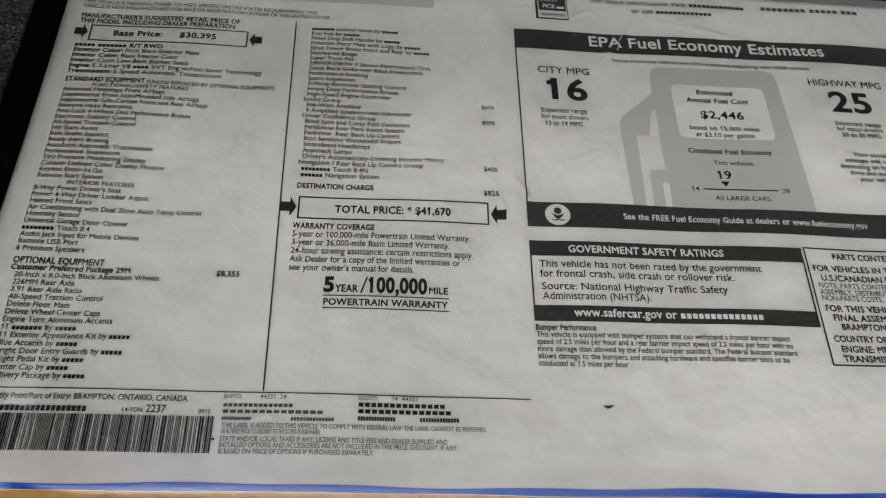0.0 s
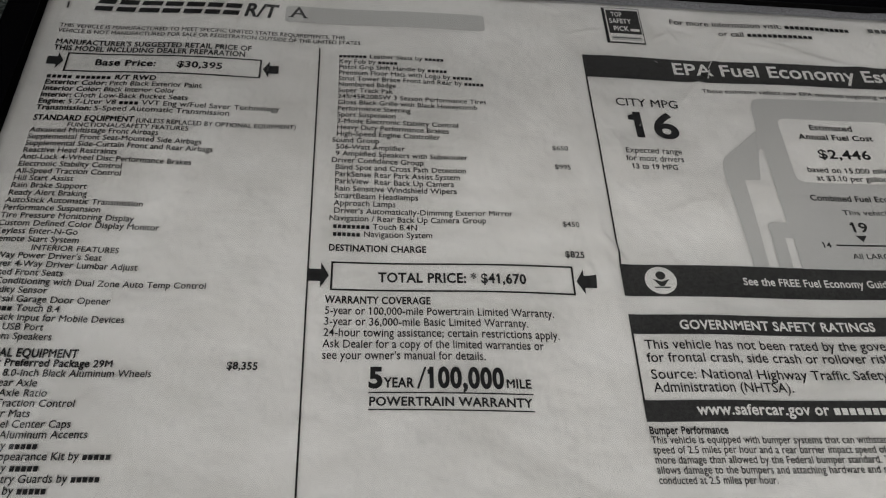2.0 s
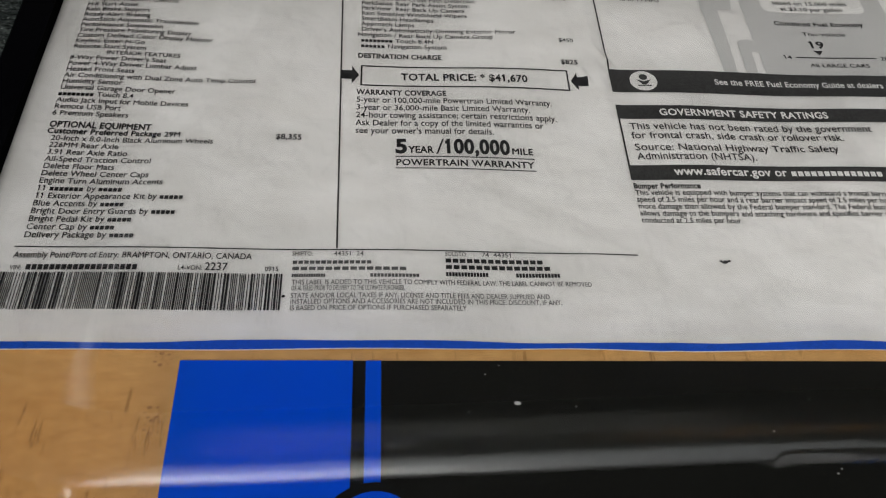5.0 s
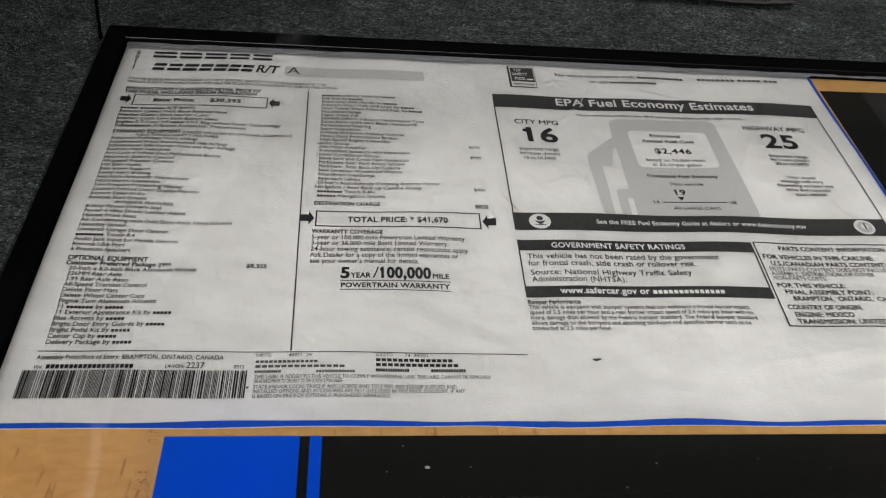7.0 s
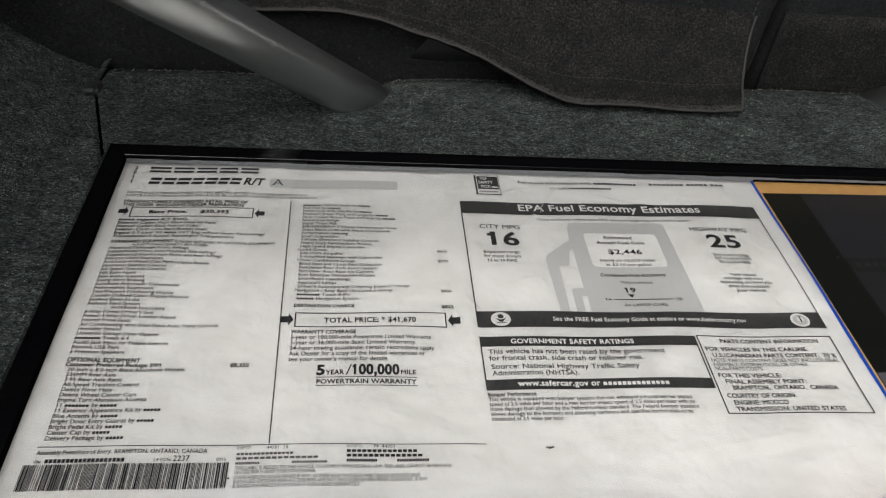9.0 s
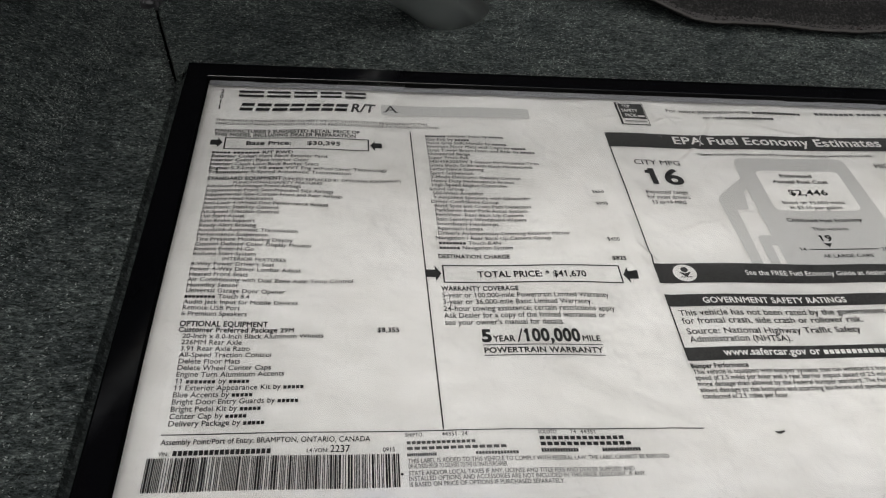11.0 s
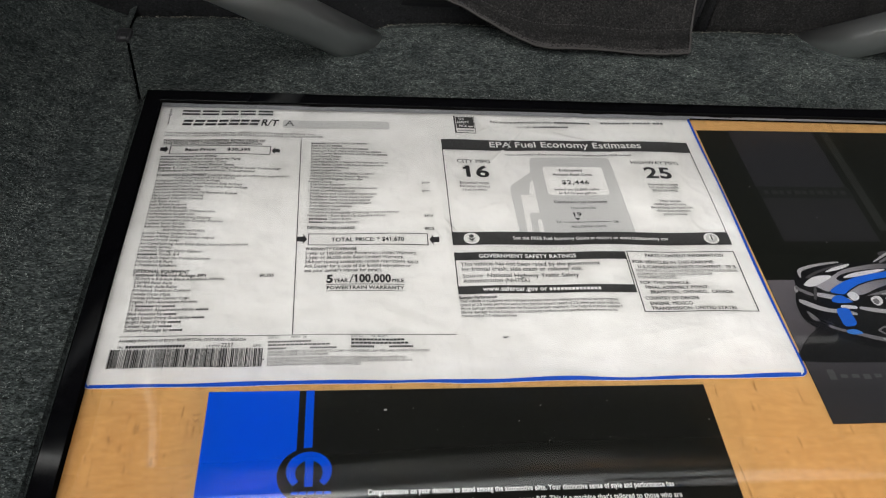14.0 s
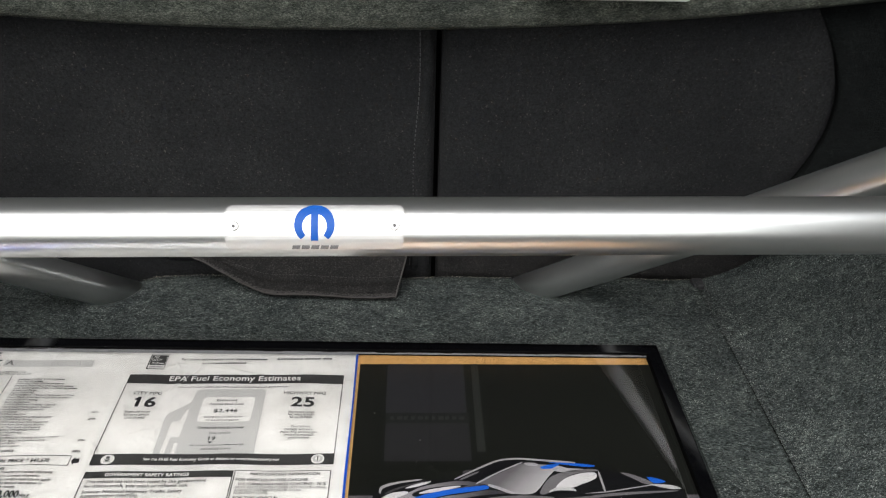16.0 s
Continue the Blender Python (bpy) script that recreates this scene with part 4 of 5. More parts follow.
flat_print("arrow", arrow(-0.0878, -0.0995, 1, 1.35), ink, sticker)
flat_print("arrow", arrow(-0.0141, -0.0998, -1, 1.35)[::-1], ink, sticker)
line("TOTAL PRICE: * $41,670", -0.0734, -0.1014, 0.0033, x_end=-0.0295, bold=0.058)
line("WARRANTY COVERAGE", -0.0885, -0.1090, 0.0024, x_end=-0.0582, bold=0.058)
for k, (text, xe) in enumerate((("5-year or 100,000-mile Powertrain Limited Warranty.", -0.0223), ("3-year or 36,000-mile Basic Limited Warranty.", -0.0302), ("24-hour towing assistance; certain restrictions apply.", -0.0214), ("Ask Dealer for a copy of the limited warranties or", -0.0263), ("see your owner's manual for details.", -0.0432))):
    line(text, -0.0885, -0.1127 - 0.0036 * k, 0.0025, x_end=xe)
line("5", -0.0756, -0.1356, 0.0058, x_end=-0.0718, bold=0.085)
line("YEAR", -0.0713, -0.1356, 0.0028, x_end=-0.0632, bold=0.058)
flat_print("slash", [(-0.0625, -0.1360), (-0.0619, -0.1360), (-0.0598, -0.1294), (-0.0604, -0.1294)], ink, sticker)
line("100,000", -0.0600, -0.1355, 0.0058, x_end=-0.0385, bold=0.085)
line("MILE", -0.0380, -0.1354, 0.0026, x_end=-0.0310, bold=0.058)
flat_print("rule", rect(-0.0755, -0.1374, -0.0306, -0.1370), ink, sticker)
line("POWERTRAIN WARRANTY", -0.0754, -0.1410, 0.0025, x_end=-0.0310, bold=0.055)
flat_print("rule", rect(-0.0755, -0.1424, -0.0306, -0.1420), ink, sticker)
flat_print("column_rule", [(-0.0958, -0.0022), (-0.0930, -0.1738), (-0.0925, -0.1738), (-0.0953, -0.0022)], ink, sticker, step=0.008)
flat_print("foot_rule", [(-0.1832, -0.1744), (-0.0034, -0.1749), (-0.0034, -0.1745), (-0.1832, -0.1740)], ink, sticker, step=0.008)
line("Assembly Point/Port of Entry: BRAMPTON, ONTARIO, CANADA", -0.1828, -0.1780, 0.0020, x_end=-0.1168)
line("VIN:", -0.1828, -0.1821, 0.0014, x_end=-0.1798)
line("~nnnnnnnnnnnnnnnnnnn~", -0.1786, -0.1821, 0.0027, x_end=-0.1483)
line("L4-VON:", -0.1371, -0.1819, 0.0015, x_end=-0.1303)
line("2237", -0.1297, -0.1819, 0.0026, x_end=-0.1233)
line("0915", -0.1129, -0.1820, 0.0015, x_end=-0.1090)
random.seed(39)
x, verts, faces = -0.1860, [], []
while x < -0.1078:
    w = random.choice((0.00026, 0.00026, 0.00026, 0.00062))
    n = len(verts)
    for px, py in rect(x, -0.1951, min(x + w, -0.1077), -0.1829):
        verts.append((px, py, paper_z(px, py) + LIFT + 0.0002))
    faces.append((n, n + 1, n + 2, n + 3))
    x += w + random.choice((0.00024, 0.00024, 0.00026, 0.00055))
tagged(link("barcode", mesh_of("barcode", verts, faces, ink), sticker, "striped barcode"), kind="stuff")
line("SHIPTO:", -0.1055, -0.1766, 0.0015, x_end=-0.0995, material=ink_soft)
line("44351  24", -0.0935, -0.1766, 0.0015, x_end=-0.0850, material=ink_soft)
line("SOLDTO:", -0.0613, -0.1764, 0.0015, x_end=-0.0548, material=ink_soft)
line("74  44351", -0.0505, -0.1764, 0.0015, x_end=-0.0418, material=ink_soft)
for x, y, w in ((-0.1052, -0.1795, 0.0225), (-0.1052, -0.1817, 0.0325), (-0.1052, -0.1841, 0.0095), (-0.0830, -0.1841, 0.0140)):
    line("~" + "m" * 14 + "~", x, y, 0.0017, x_end=x + w, material=ink_soft)
for x, y, w in ((-0.0613, -0.1788, 0.0287), (-0.0613, -0.1811, 0.0307), (-0.0613, -0.1836, 0.0123), (-0.0409, -0.1836, 0.0129)):
    line("~" + "m" * 14 + "~", x, y, 0.0021, x_end=x + w)
for text, y, xe in (("THIS LABEL IS ADDED TO THIS VEHICLE TO COMPLY WITH FEDERAL LAW. THE LABEL CANNOT BE REMOVED", -0.1866, -0.0190), ("OR ALTERED PRIOR TO DELIVERY TO THE ULTIMATE PURCHASER.", -0.1886, -0.0731), ("STATE AND/OR LOCAL TAXES IF ANY, LICENSE AND TITLE FEES AND DEALER SUPPLIED AND", -0.1911, -0.0319), ("INSTALLED OPTIONS AND ACCESSORIES ARE NOT INCLUDED IN THIS PRICE. DISCOUNT, IF ANY,", -0.1931, -0.0286), ("IS BASED ON PRICE OF OPTIONS IF PURCHASED SEPARATELY.", -0.1952, -0.0556)):
    line(text, -0.1050, y, 0.0016, x_end=xe, material=ink_soft)
flat_print("bullet", [(-0.1070 + 0.0005 * math.cos(a), -0.1905 + 0.0005 * math.sin(a)) for a in span(0, 5.5, 8)], ink, sticker)

# safety award box and heading
flat_print("award_box", rect(0.0107, 0.0074, 0.0256, 0.0275), ink, sticker, step=0.002)
flat_print("award_card", rect(0.0118, 0.0081, 0.0252, 0.0271), paper, sticker, 0.0004)
flat_print("award_field", rect(0.0122, 0.0125, 0.0248, 0.0258), ink_bar, sticker, 0.0006)
flat_print("award_bar", rect(0.0126, 0.0089, 0.0244, 0.0110), ink_grey, sticker, 0.0006)
flat_print("award_rule", rect(0.0130, 0.0097, 0.0240, 0.0102), ink_soft, sticker, 0.0008)
flat_print("award_tab", round_rect(0.0204, 0.0138, 0.0240, 0.0152, 0.0004), paper, sticker, 0.0008)
for text, x, y, end in (("TOP", 0.0140, 0.0219, 0.0182), ("SAFETY", 0.0128, 0.0181, 0.0214), ("PICK", 0.0139, 0.0138, 0.0200)):
    line(text, x, y, 0.0025, x_end=end, material=white_ink, lift=0.0008, bold=0.04)
line("For more information visit: ~nnnnnnnnnnnnn~", 0.0369, 0.0203, 0.0027, x_end=0.1096)
line("or call ~nnnnnnnnnnnnn~", 0.0555, 0.0150, 0.0026, x_end=0.0930)
line("~nnnnnnnn~ ~nnnnn~ ~nnn~", 0.1180, 0.0212, 0.0032, x_end=0.1647, material=ink_soft)

# fuel economy box
flat_print("heading_band", rect(0.0, -0.0112, 0.1765, 0.0004), ink_bar, sticker, step=0.002)
# pale strokes on the band's creases: worn ink, with their glints painted in
for x, y, dx, dy, w in ((0.0492, 0.0002, -0.0022, -0.0042, 0.00045), (0.0472, -0.0046, -0.0016, -0.0048, 0.00060), (0.0268, -0.0014, 0.0014, -0.0010, 0.00030)):
    flat_print("worn_glint", [(x, y), (x + w, y), (x + dx + w, y + dy), (x + dx, y + dy)], ink_grey, sticker, 0.0008, "pale wear and painted glints where the band is creased")
line("EPA Fuel Economy Estimates", 0.0330, -0.0078, 0.0058, x_end=0.1412, material=white_ink, lift=0.0007, bold=0.036)
flat_print("box_rule", rect(0.0, -0.0931, 0.0006, -0.0112), ink, sticker)
flat_print("box_rule", rect(0.1759, -0.0931, 0.1764, -0.0112), ink, sticker)
flat_print("foot_band", rect(0.0, -0.1045, 0.1765, -0.0931), ink_bar, sticker, step=0.002)
line("These estimates reflect new EPA methods beginning with 2008 models.", 0.0425, -0.0164, 0.0019, x_end=0.1328)
line("CITY MPG", 0.0091, -0.0249, 0.0037, x_end=0.0319)
line("16", 0.0112, -0.0397, 0.0115, x_end=0.0300, bold=0.055)
line("Expected range", 0.0090, -0.0475, 0.0022, x_end=0.0287)
line("for most drivers", 0.0089, -0.0508, 0.0022, x_end=0.0289)
line("13 to 19 MPG", 0.0103, -0.0542, 0.0022, x_end=0.0262, bold=0.035)
line("HIGHWAY MPG", 0.1294, -0.0253, 0.0037, x_end=0.1634)
line("25", 0.1368, -0.0397, 0.0108, x_end=0.1555, bold=0.055)
line("Expected range", 0.1363, -0.0474, 0.0022, x_end=0.1570)
line("for most drivers", 0.1363, -0.0504, 0.0022, x_end=0.1570)
line("20 to 30 MPG", 0.1378, -0.0536, 0.0022, x_end=0.1552, bold=0.035)
for k, (text, a, b) in enumerate((("Your actual", 0.1400, 0.1545), ("mileage will vary", 0.1357, 0.1575), ("depending on how you", 0.1326, 0.1612), ("drive and maintain", 0.1361, 0.1585), ("your vehicle.", 0.1396, 0.1560))):
    line(text, a, -0.0640 - 0.0032 * k, 0.0022, x_end=b)
PUMP = [(0.0584, -0.0932), (0.0586, -0.0815), (0.0558, -0.0816), (0.0555, -0.0932), (0.0511, -0.0932), (0.0514, -0.0765), (0.0530, -0.0752), (0.0580, -0.0752), (0.0584, -0.0436), (0.0574, -0.0432), (0.0562, -0.0450), (0.0538, -0.0577), (0.0482, -0.0579), (0.0477, -0.0932), (0.0427, -0.0932), (0.0418, -0.0560), (0.0421, -0.0510), (0.0434, -0.0479), (0.0580, -0.0344), (0.0588, -0.0230), (0.0604, -0.0196), (0.0629, -0.0187), (0.1105, -0.0180), (0.1138, -0.0190), (0.1152, -0.0215), (0.1168, -0.0932)]
flat_print("pump_shape", PUMP, ink_grey, sticker, LIFT, "grey fuel pump silhouette", 0.005)
flat_print("pump_window", round_rect(0.0668, -0.0575, 0.1080, -0.0284, 0.0030), paper, sticker, 0.0004, "", 0.005)
for text, a, y, b, bo, cap in (("Estimated", 0.0777, -0.0335, 0.0937, 0.05, 0.0024), ("Annual Fuel Cost", 0.0728, -0.0380, 0.1000, 0.05, 0.0024), ("$2,446", 0.0775, -0.0466, 0.0965, 0.045, 0.0039), ("based on 15,000 miles", 0.0716, -0.0530, 0.1018, 0.024, 0.0022), ("at $3.10 per gallon", 0.0740, -0.0566, 0.0990, 0.024, 0.0022)):
    line(text, a, y, cap, x_end=b, bold=bo, lift=0.0006)
line("Combined Fuel Economy", 0.0691, -0.0654, 0.0024, x_end=0.1045, bold=0.045, lift=0.0005)
line("This vehicle", 0.0787, -0.0711, 0.0021, x_end=0.0955, bold=0.008, lift=0.0005)
line("19", 0.0790, -0.0781, 0.0038, x_end=0.0852, bold=0.05, lift=0.0005)
flat_print("pointer", [(0.0819, -0.0822), (0.0838, -0.0796), (0.0800, -0.0796)], ink, sticker, 0.0005)
flat_print("scale_rule", rect(0.0723, -0.0840, 0.1030, -0.0834), ink, sticker, 0.0005)
line("14", 0.0673, -0.0848, 0.0022, x_end=0.0706, lift=0.0005)
line("28", 0.1043, -0.0848, 0.0022, x_end=0.1076, lift=0.0005)
line("All LARGE CARS", 0.0764, -0.0890, 0.0021, x_end=0.0988, lift=0.0005)
line("See the FREE Fuel Economy Guide at dealers or www.fueleconomy.gov", 0.0376, -0.1001, 0.0026, x_end=0.1364, material=white_ink, lift=0.0005, bold=0.035)


def disc(x, y, r, n=28, a0=0.0, a1=2 * math.pi):
    return [(x + r * math.cos(a0 + (a1 - a0) * k / n), y + r * math.sin(a0 + (a1 - a0) * k / n)) for k in range(n)]


for cx in (0.0119, 0.1645):
    flat_print("seal", disc(cx, -0.0989, 0.0049), paper, sticker, 0.0005, "round white seal", 0.003)
    flat_print("seal_core", disc(cx, -0.0989, 0.0036), ink_grey if cx > 0.1 else paper, sticker, 0.0007, "", 0.003)
    if cx > 0.1:
        flat_print("seal_mark", disc(cx, -0.0989, 0.0019, 14), paper, sticker, 0.0009)
        flat_print("seal_mark", rect(cx - 0.0004, -0.1010, cx + 0.0004, -0.0965), ink_bar, sticker, 0.0011)
    if cx < 0.1:
        flat_print("seal_mark", disc(cx, -0.0974, 0.0015), ink_bar, sticker, 0.0009)
        flat_print("seal_mark", [(cx - 0.0026, -0.0986), (cx - 0.0006, -0.1012), (cx + 0.0006, -0.1012), (cx + 0.0026, -0.0986), (cx, -0.0996)], ink_bar, sticker, 0.0009)
        flat_print("seal_mark", rect(cx - 0.0024, -0.1019, cx + 0.0024, -0.1014), ink_bar, sticker, 0.0009)

# government ratings box
flat_print("heading_band", rect(0.0, -0.1174, 0.1056, -0.1108), ink_bar, sticker, step=0.002)
flat_print("foot_band", rect(0.0, -0.1446, 0.1056, -0.1382), ink_bar, sticker, step=0.002)
flat_print("box_rule", rect(0.0, -0.1382, 0.0006, -0.1174), ink, sticker)
flat_print("box_rule", rect(0.1050, -0.1382, 0.1056, -0.1174), ink, sticker)
line("GOVERNMENT SAFETY RATINGS", 0.0146, -0.1158, 0.0030, x_end=0.0744, material=white_ink, bold=0.05, lift=0.0005)
for text, x, y, xe in (("This vehicle has not been rated by the government", 0.0033, -0.1222, 0.0878), ("for frontal crash, side crash or rollover risk.", 0.0033, -0.1264, 0.0765), ("Source: National Highway Traffic Safety", 0.0035, -0.1317, 0.0732), ("Administration (NHTSA).", 0.0037, -0.1357, 0.0439)):
    line(text, x, y, 0.0029, x_end=xe)
line("www.safercar.gov or ~nnnnnnnnnnnnnn~", 0.0146, -0.1426, 0.0030, x_end=0.0842, material=white_ink, bold=0.05, lift=0.0005)
line("Bumper Performance", 0.0002, -0.1481, 0.0021, x_end=0.0220, bold=0.058)
for k, (text, xe) in enumerate((("This vehicle is equipped with bumper systems that can withstand a frontal barrier impact", 0.0925), ("speed of 2.5 miles per hour and a rear barrier impact speed of 2.5 miles per hour with no", 0.0930), ("more damage than allowed by the Federal bumper standard. The Federal bumper standard", 0.0940), ("allows damage to the bumpers and attaching hardware and specifies barrier tests to be", 0.0905), ("conducted at 2.5 miles per hour.", 0.0325))):
    line(text, 0.0003, -0.1508 - 0.0028 * k, 0.0020, x_end=xe)

# parts content box
for r in outline_boxes(0.1064, -0.1597, 0.1754, -0.1103, 0.0006):
    flat_print("box_rule", r, ink, sticker, 0.0004)
for text, x, y, xe, cap, bo in (("PARTS CONTENT INFORMATION", 0.1176, -0.1150, 0.1675, 0.0025, 0.045), ("FOR VEHICLES IN THIS CARLINE:", 0.1084, -0.1206, 0.1600, 0.0025, 0.045), ("U.S./CANADIAN PARTS CONTENT:  70 %", 0.1108, -0.1247, 0.1728, 0.0025, 0.045), ("FOR THIS VEHICLE:", 0.1092, -0.1377, 0.1399, 0.0025, 0.045), ("FINAL ASSEMBLY POINT:", 0.1114, -0.1415, 0.1506, 0.0025, 0.045), ("BRAMPTON,  ONTARIO,  CANADA", 0.1137, -0.1452, 0.1647, 0.0025, 0.045), ("COUNTRY OF ORIGIN:", 0.1094, -0.1501, 0.1421, 0.0025, 0.045), ("ENGINE: MEXICO", 0.1112, -0.1542, 0.1369, 0.0025, 0.045), ("TRANSMISSION: UNITED STATES", 0.1112, -0.1580, 0.1626, 0.0025, 0.045)):
    line(text, x, y, cap, x_end=xe, bold=bo)
for text, y, xe in (("NOTE: PARTS CONTENT DOES NOT INCLUDE FINAL", -0.1278, 0.1729), ("ASSEMBLY, DISTRIBUTION, OR OTHER", -0.1306, 0.1560), ("NON-PARTS COSTS.", -0.1332, 0.1330)):
    line(text, 0.1090, y, 0.0022, x_end=xe, material=ink_soft)

# cloudy film edge showing above the sticker
verts, faces = [], []
for k, x in enumerate(span(-0.1930, 0.4370, 220)):
    rim = TOP_L + (TOP_R - TOP_L) * (x - IN_X0) / (IN_X1 - IN_X0)
    ragged = 0.0005 * noise.noise((x * 90, 1, 0)) + 0.0003 * noise.noise((x * 300, 4, 0))
    wide = 0.0046 if x < 0.186 else 0.0026
    verts += [(x, rim - wide + 0.5 * ragged, 0.0020), (x, rim - 0.0003 - 0.0006 * (noise.noise((x * 40, 7, 0)) > 0.25) - abs(ragged), 0.0023)]
    if k:
        faces.append((2 * k - 2, 2 * k, 2 * k + 1, 2 * k - 1))
tagged(link("film_strip", mesh_of("film_strip", verts, faces, film_grey)), "cloudy grey plastic film edge along the top of the sheet", "plastic film")

# dark speck lying on the paper
speck = thing("debris_speck", "tiny dark curled scrap of debris on the paper", "debris")
for k, (dx, dy, s) in enumerate(((0, 0, 0.0011), (0.0014, 0.0004, 0.0008), (-0.0011, 0.0003, 0.0007))):
    bm = bmesh.new()
    bmesh.ops.create_icosphere(bm, subdivisions=2, radius=s)
    for v in bm.verts:
        v.co.x, v.co.y, v.co.z = v.co.x * 0.75, v.co.y * 0.42, v.co.z * 0.40
        v.co += v.co.normalized() * 0.0003 * noise.noise(v.co * 3000)
        v.co += Vector((0.0232 + dx, -0.1768 + dy, paper_z(0.0232, -0.1768) + 0.0004))
    part("scrap", bm, socket, speck)

# ---- letter card ----
card = thing("letter_card", "black and blue printed letter card with a round blue emblem", "card")
part("sheet", box_bm((-0.1325, -0.4050, -0.0013), (0.1265, -0.2102, -0.0009)), card_black, card, "black printed sheet")
CZ = -0.00075


def card_print(name, outline, material, label="", lift=CZ):
    return flat_print(name, outline, material, card, lift, label, follow=False)


card_print("blue_panel", rect(-0.1325, -0.4050, -0.0872, -0.2102), blue_ink, "bright blue panel")
card_print("blue_stripe", rect(-0.0838, -0.2450, -0.0797, -0.2102), blue_ink, "bright blue stripe")
card_print("emblem_ground", disc(-0.0808, -0.2590, 0.0150, 40), card_black, "black disc", CZ + 0.0001)
for k, o in enumerate(emblem(-0.0808, -0.2568, 0.0108)):
    card_print("emblem", o, blue_ink, "round blue printed emblem", CZ + 0.0002 + 0.0001 * k)
for k in range(5):
    card_print("word_bar", [(-0.0888 + 0.0038 * k, -0.2692), (-0.0857 + 0.0038 * k, -0.2692), (-0.0855 + 0.0038 * k, -0.2676), (-0.0886 + 0.0038 * k, -0.2676)], blue_ink, "", CZ + 0.0002)
for k, (text, a, b) in enumerate((("Congratulations on your decision to stand among the automotive elite. Your distinctive sense of style and performance has", -0.0533, 0.0940), ("led to your decision to purchase the ~nnnnn~ ~nnn nnnnnnn~ R/T. This is a machine that's tailored to those who are", -0.0490, 0.0966))):
    lettering("printed_line", text, a, -0.2702 - 0.0058 * k, 0.0026, card, x_end=b, bold=0.07, material=white_ink, lift=CZ + 0.0002, follow=False)

random.seed(11)
for k in range(9):
    x, y, r = random.uniform(-0.07, 0.11), random.uniform(-0.262, -0.214), random.choice((0.0003, 0.0004, 0.0007))
    if k == 0:
        x, y, r = -0.0440, -0.2230, 0.0011
    card_print("dust_fleck", [(x + r * random.uniform(0.7, 1.3) * math.cos(a), y + 0.5 * r * random.uniform(0.7, 1.3) * math.sin(a)) for a in span(0, 5.2, 6)], ink_grey, "", CZ + 0.0002)

# ---- art poster of a car ----
poster = thing("art_poster", "dark art print of a black car with blue stripes", "poster")
part("sheet", box_bm((0.1890, -0.2368, -0.0013), (0.4377, 0.0172, -0.0009)), poster_black, poster, "dark printed sheet")
PZ = -0.0008
tone = {}


def rounded_off(outline):
    """A smooth closed line through the outline's points."""
    n, out = len(outline), []
    for k in range(n):
        a, b, c, d = [Vector((*outline[(k + q) % n], 0)) for q in (-1, 0, 1, 2)]
        out.append(tuple(b.xy))
        for f in (1 / 3, 2 / 3):
            m, e = (c - a) * 0.16, (d - b) * 0.16
            g = 1 - f
            out.append(tuple((b * g ** 3 + (b + m) * 3 * g * g * f + (c - e) * 3 * g * f * f + c * f ** 3).xy))
    return out


def art(name, outline, colour, k=1, sharp=False):
    if colour not in tone:
        tone[colour] = faded_ink(*colour) if len(colour) == 4 else ink_material("print_tone", colour, 0.35, 0.12, 0.12)
    return flat_print(name, outline if sharp else rounded_off(outline), tone[colour], poster, PZ + 0.00006 * k, follow=False)


def faded_ink(a, b, start, end):
    """Printed tone running from colour a at one point of the sheet to b at another."""
    m, n, l, bsdf = mat("faded_print_tone", a, 0.35, 0, 0.12)
    dx, dy = end[0] - start[0], end[1] - start[1]
    along = n.new("ShaderNodeVectorMath")
    along.operation = "DOT_PRODUCT"
    shift = n.new("ShaderNodeVectorMath")
    shift.operation = "SUBTRACT"
    l.new(mapped(n, l), shift.inputs[0])
    shift.inputs[1].default_value = (start[0], start[1], 0)
    l.new(shift.outputs[0], along.inputs[0])
    along.inputs[1].default_value = (dx / (dx * dx + dy * dy), dy / (dx * dx + dy * dy), 0)
    l.new(ramp(n, l, along.outputs["Value"], [(0.0, a), (1.0, b)]), bsdf.inputs["Base Color"])
    return m


BLACK, GREYS, PALE, LIGHT, CHROME, MID = (0.006, 0.006, 0.007), (0.155, 0.148, 0.156), (0.36, 0.35, 0.36), (0.62, 0.61, 0.62), (0.50, 0.50, 0.50), (0.060, 0.057, 0.061)
BLUE, LIPBLUE, AMBER = (0.014, 0.115, 0.56), (0.05, 0.20, 0.62), (0.80, 0.48, 0.02)
FLOOR_TONE = ((0.115, 0.106, 0.118), (0.030, 0.030, 0.033), (0.2, -0.134), (0.2, -0.215))
HOOD = ((0.30, 0.285, 0.30), (0.050, 0.047, 0.050), (0.235, -0.142), (0.285, -0.122))
SCREEN = ((0.125, 0.118, 0.126), (0.48, 0.47, 0.48), (0.305, -0.112), (0.326, -0.131))


art("studio_floor", rect(0.1890, -0.2368, 0.4377, -0.1338), FLOOR_TONE, sharp=True)
art("studio_shadow", [(0.1890, -0.1960), (0.1900, -0.1880), (0.2040, -0.1740), (0.2300, -0.1700), (0.4370, -0.1750), (0.4370, -0.1990), (0.2500, -0.1975)], (0.011, 0.011, 0.012), 2)
art("studio_window", rect(0.2125, -0.0460, 0.2770, 0.0172), (0.022, 0.022, 0.0245), sharp=True)
art("studio_window", rect(0.2130, -0.1000, 0.2780, -0.0580), (0.019, 0.019, 0.020), sharp=True)
art("studio_band", rect(0.2130, -0.0580, 0.2790, -0.0460), (0.012, 0.013, 0.012), sharp=True)
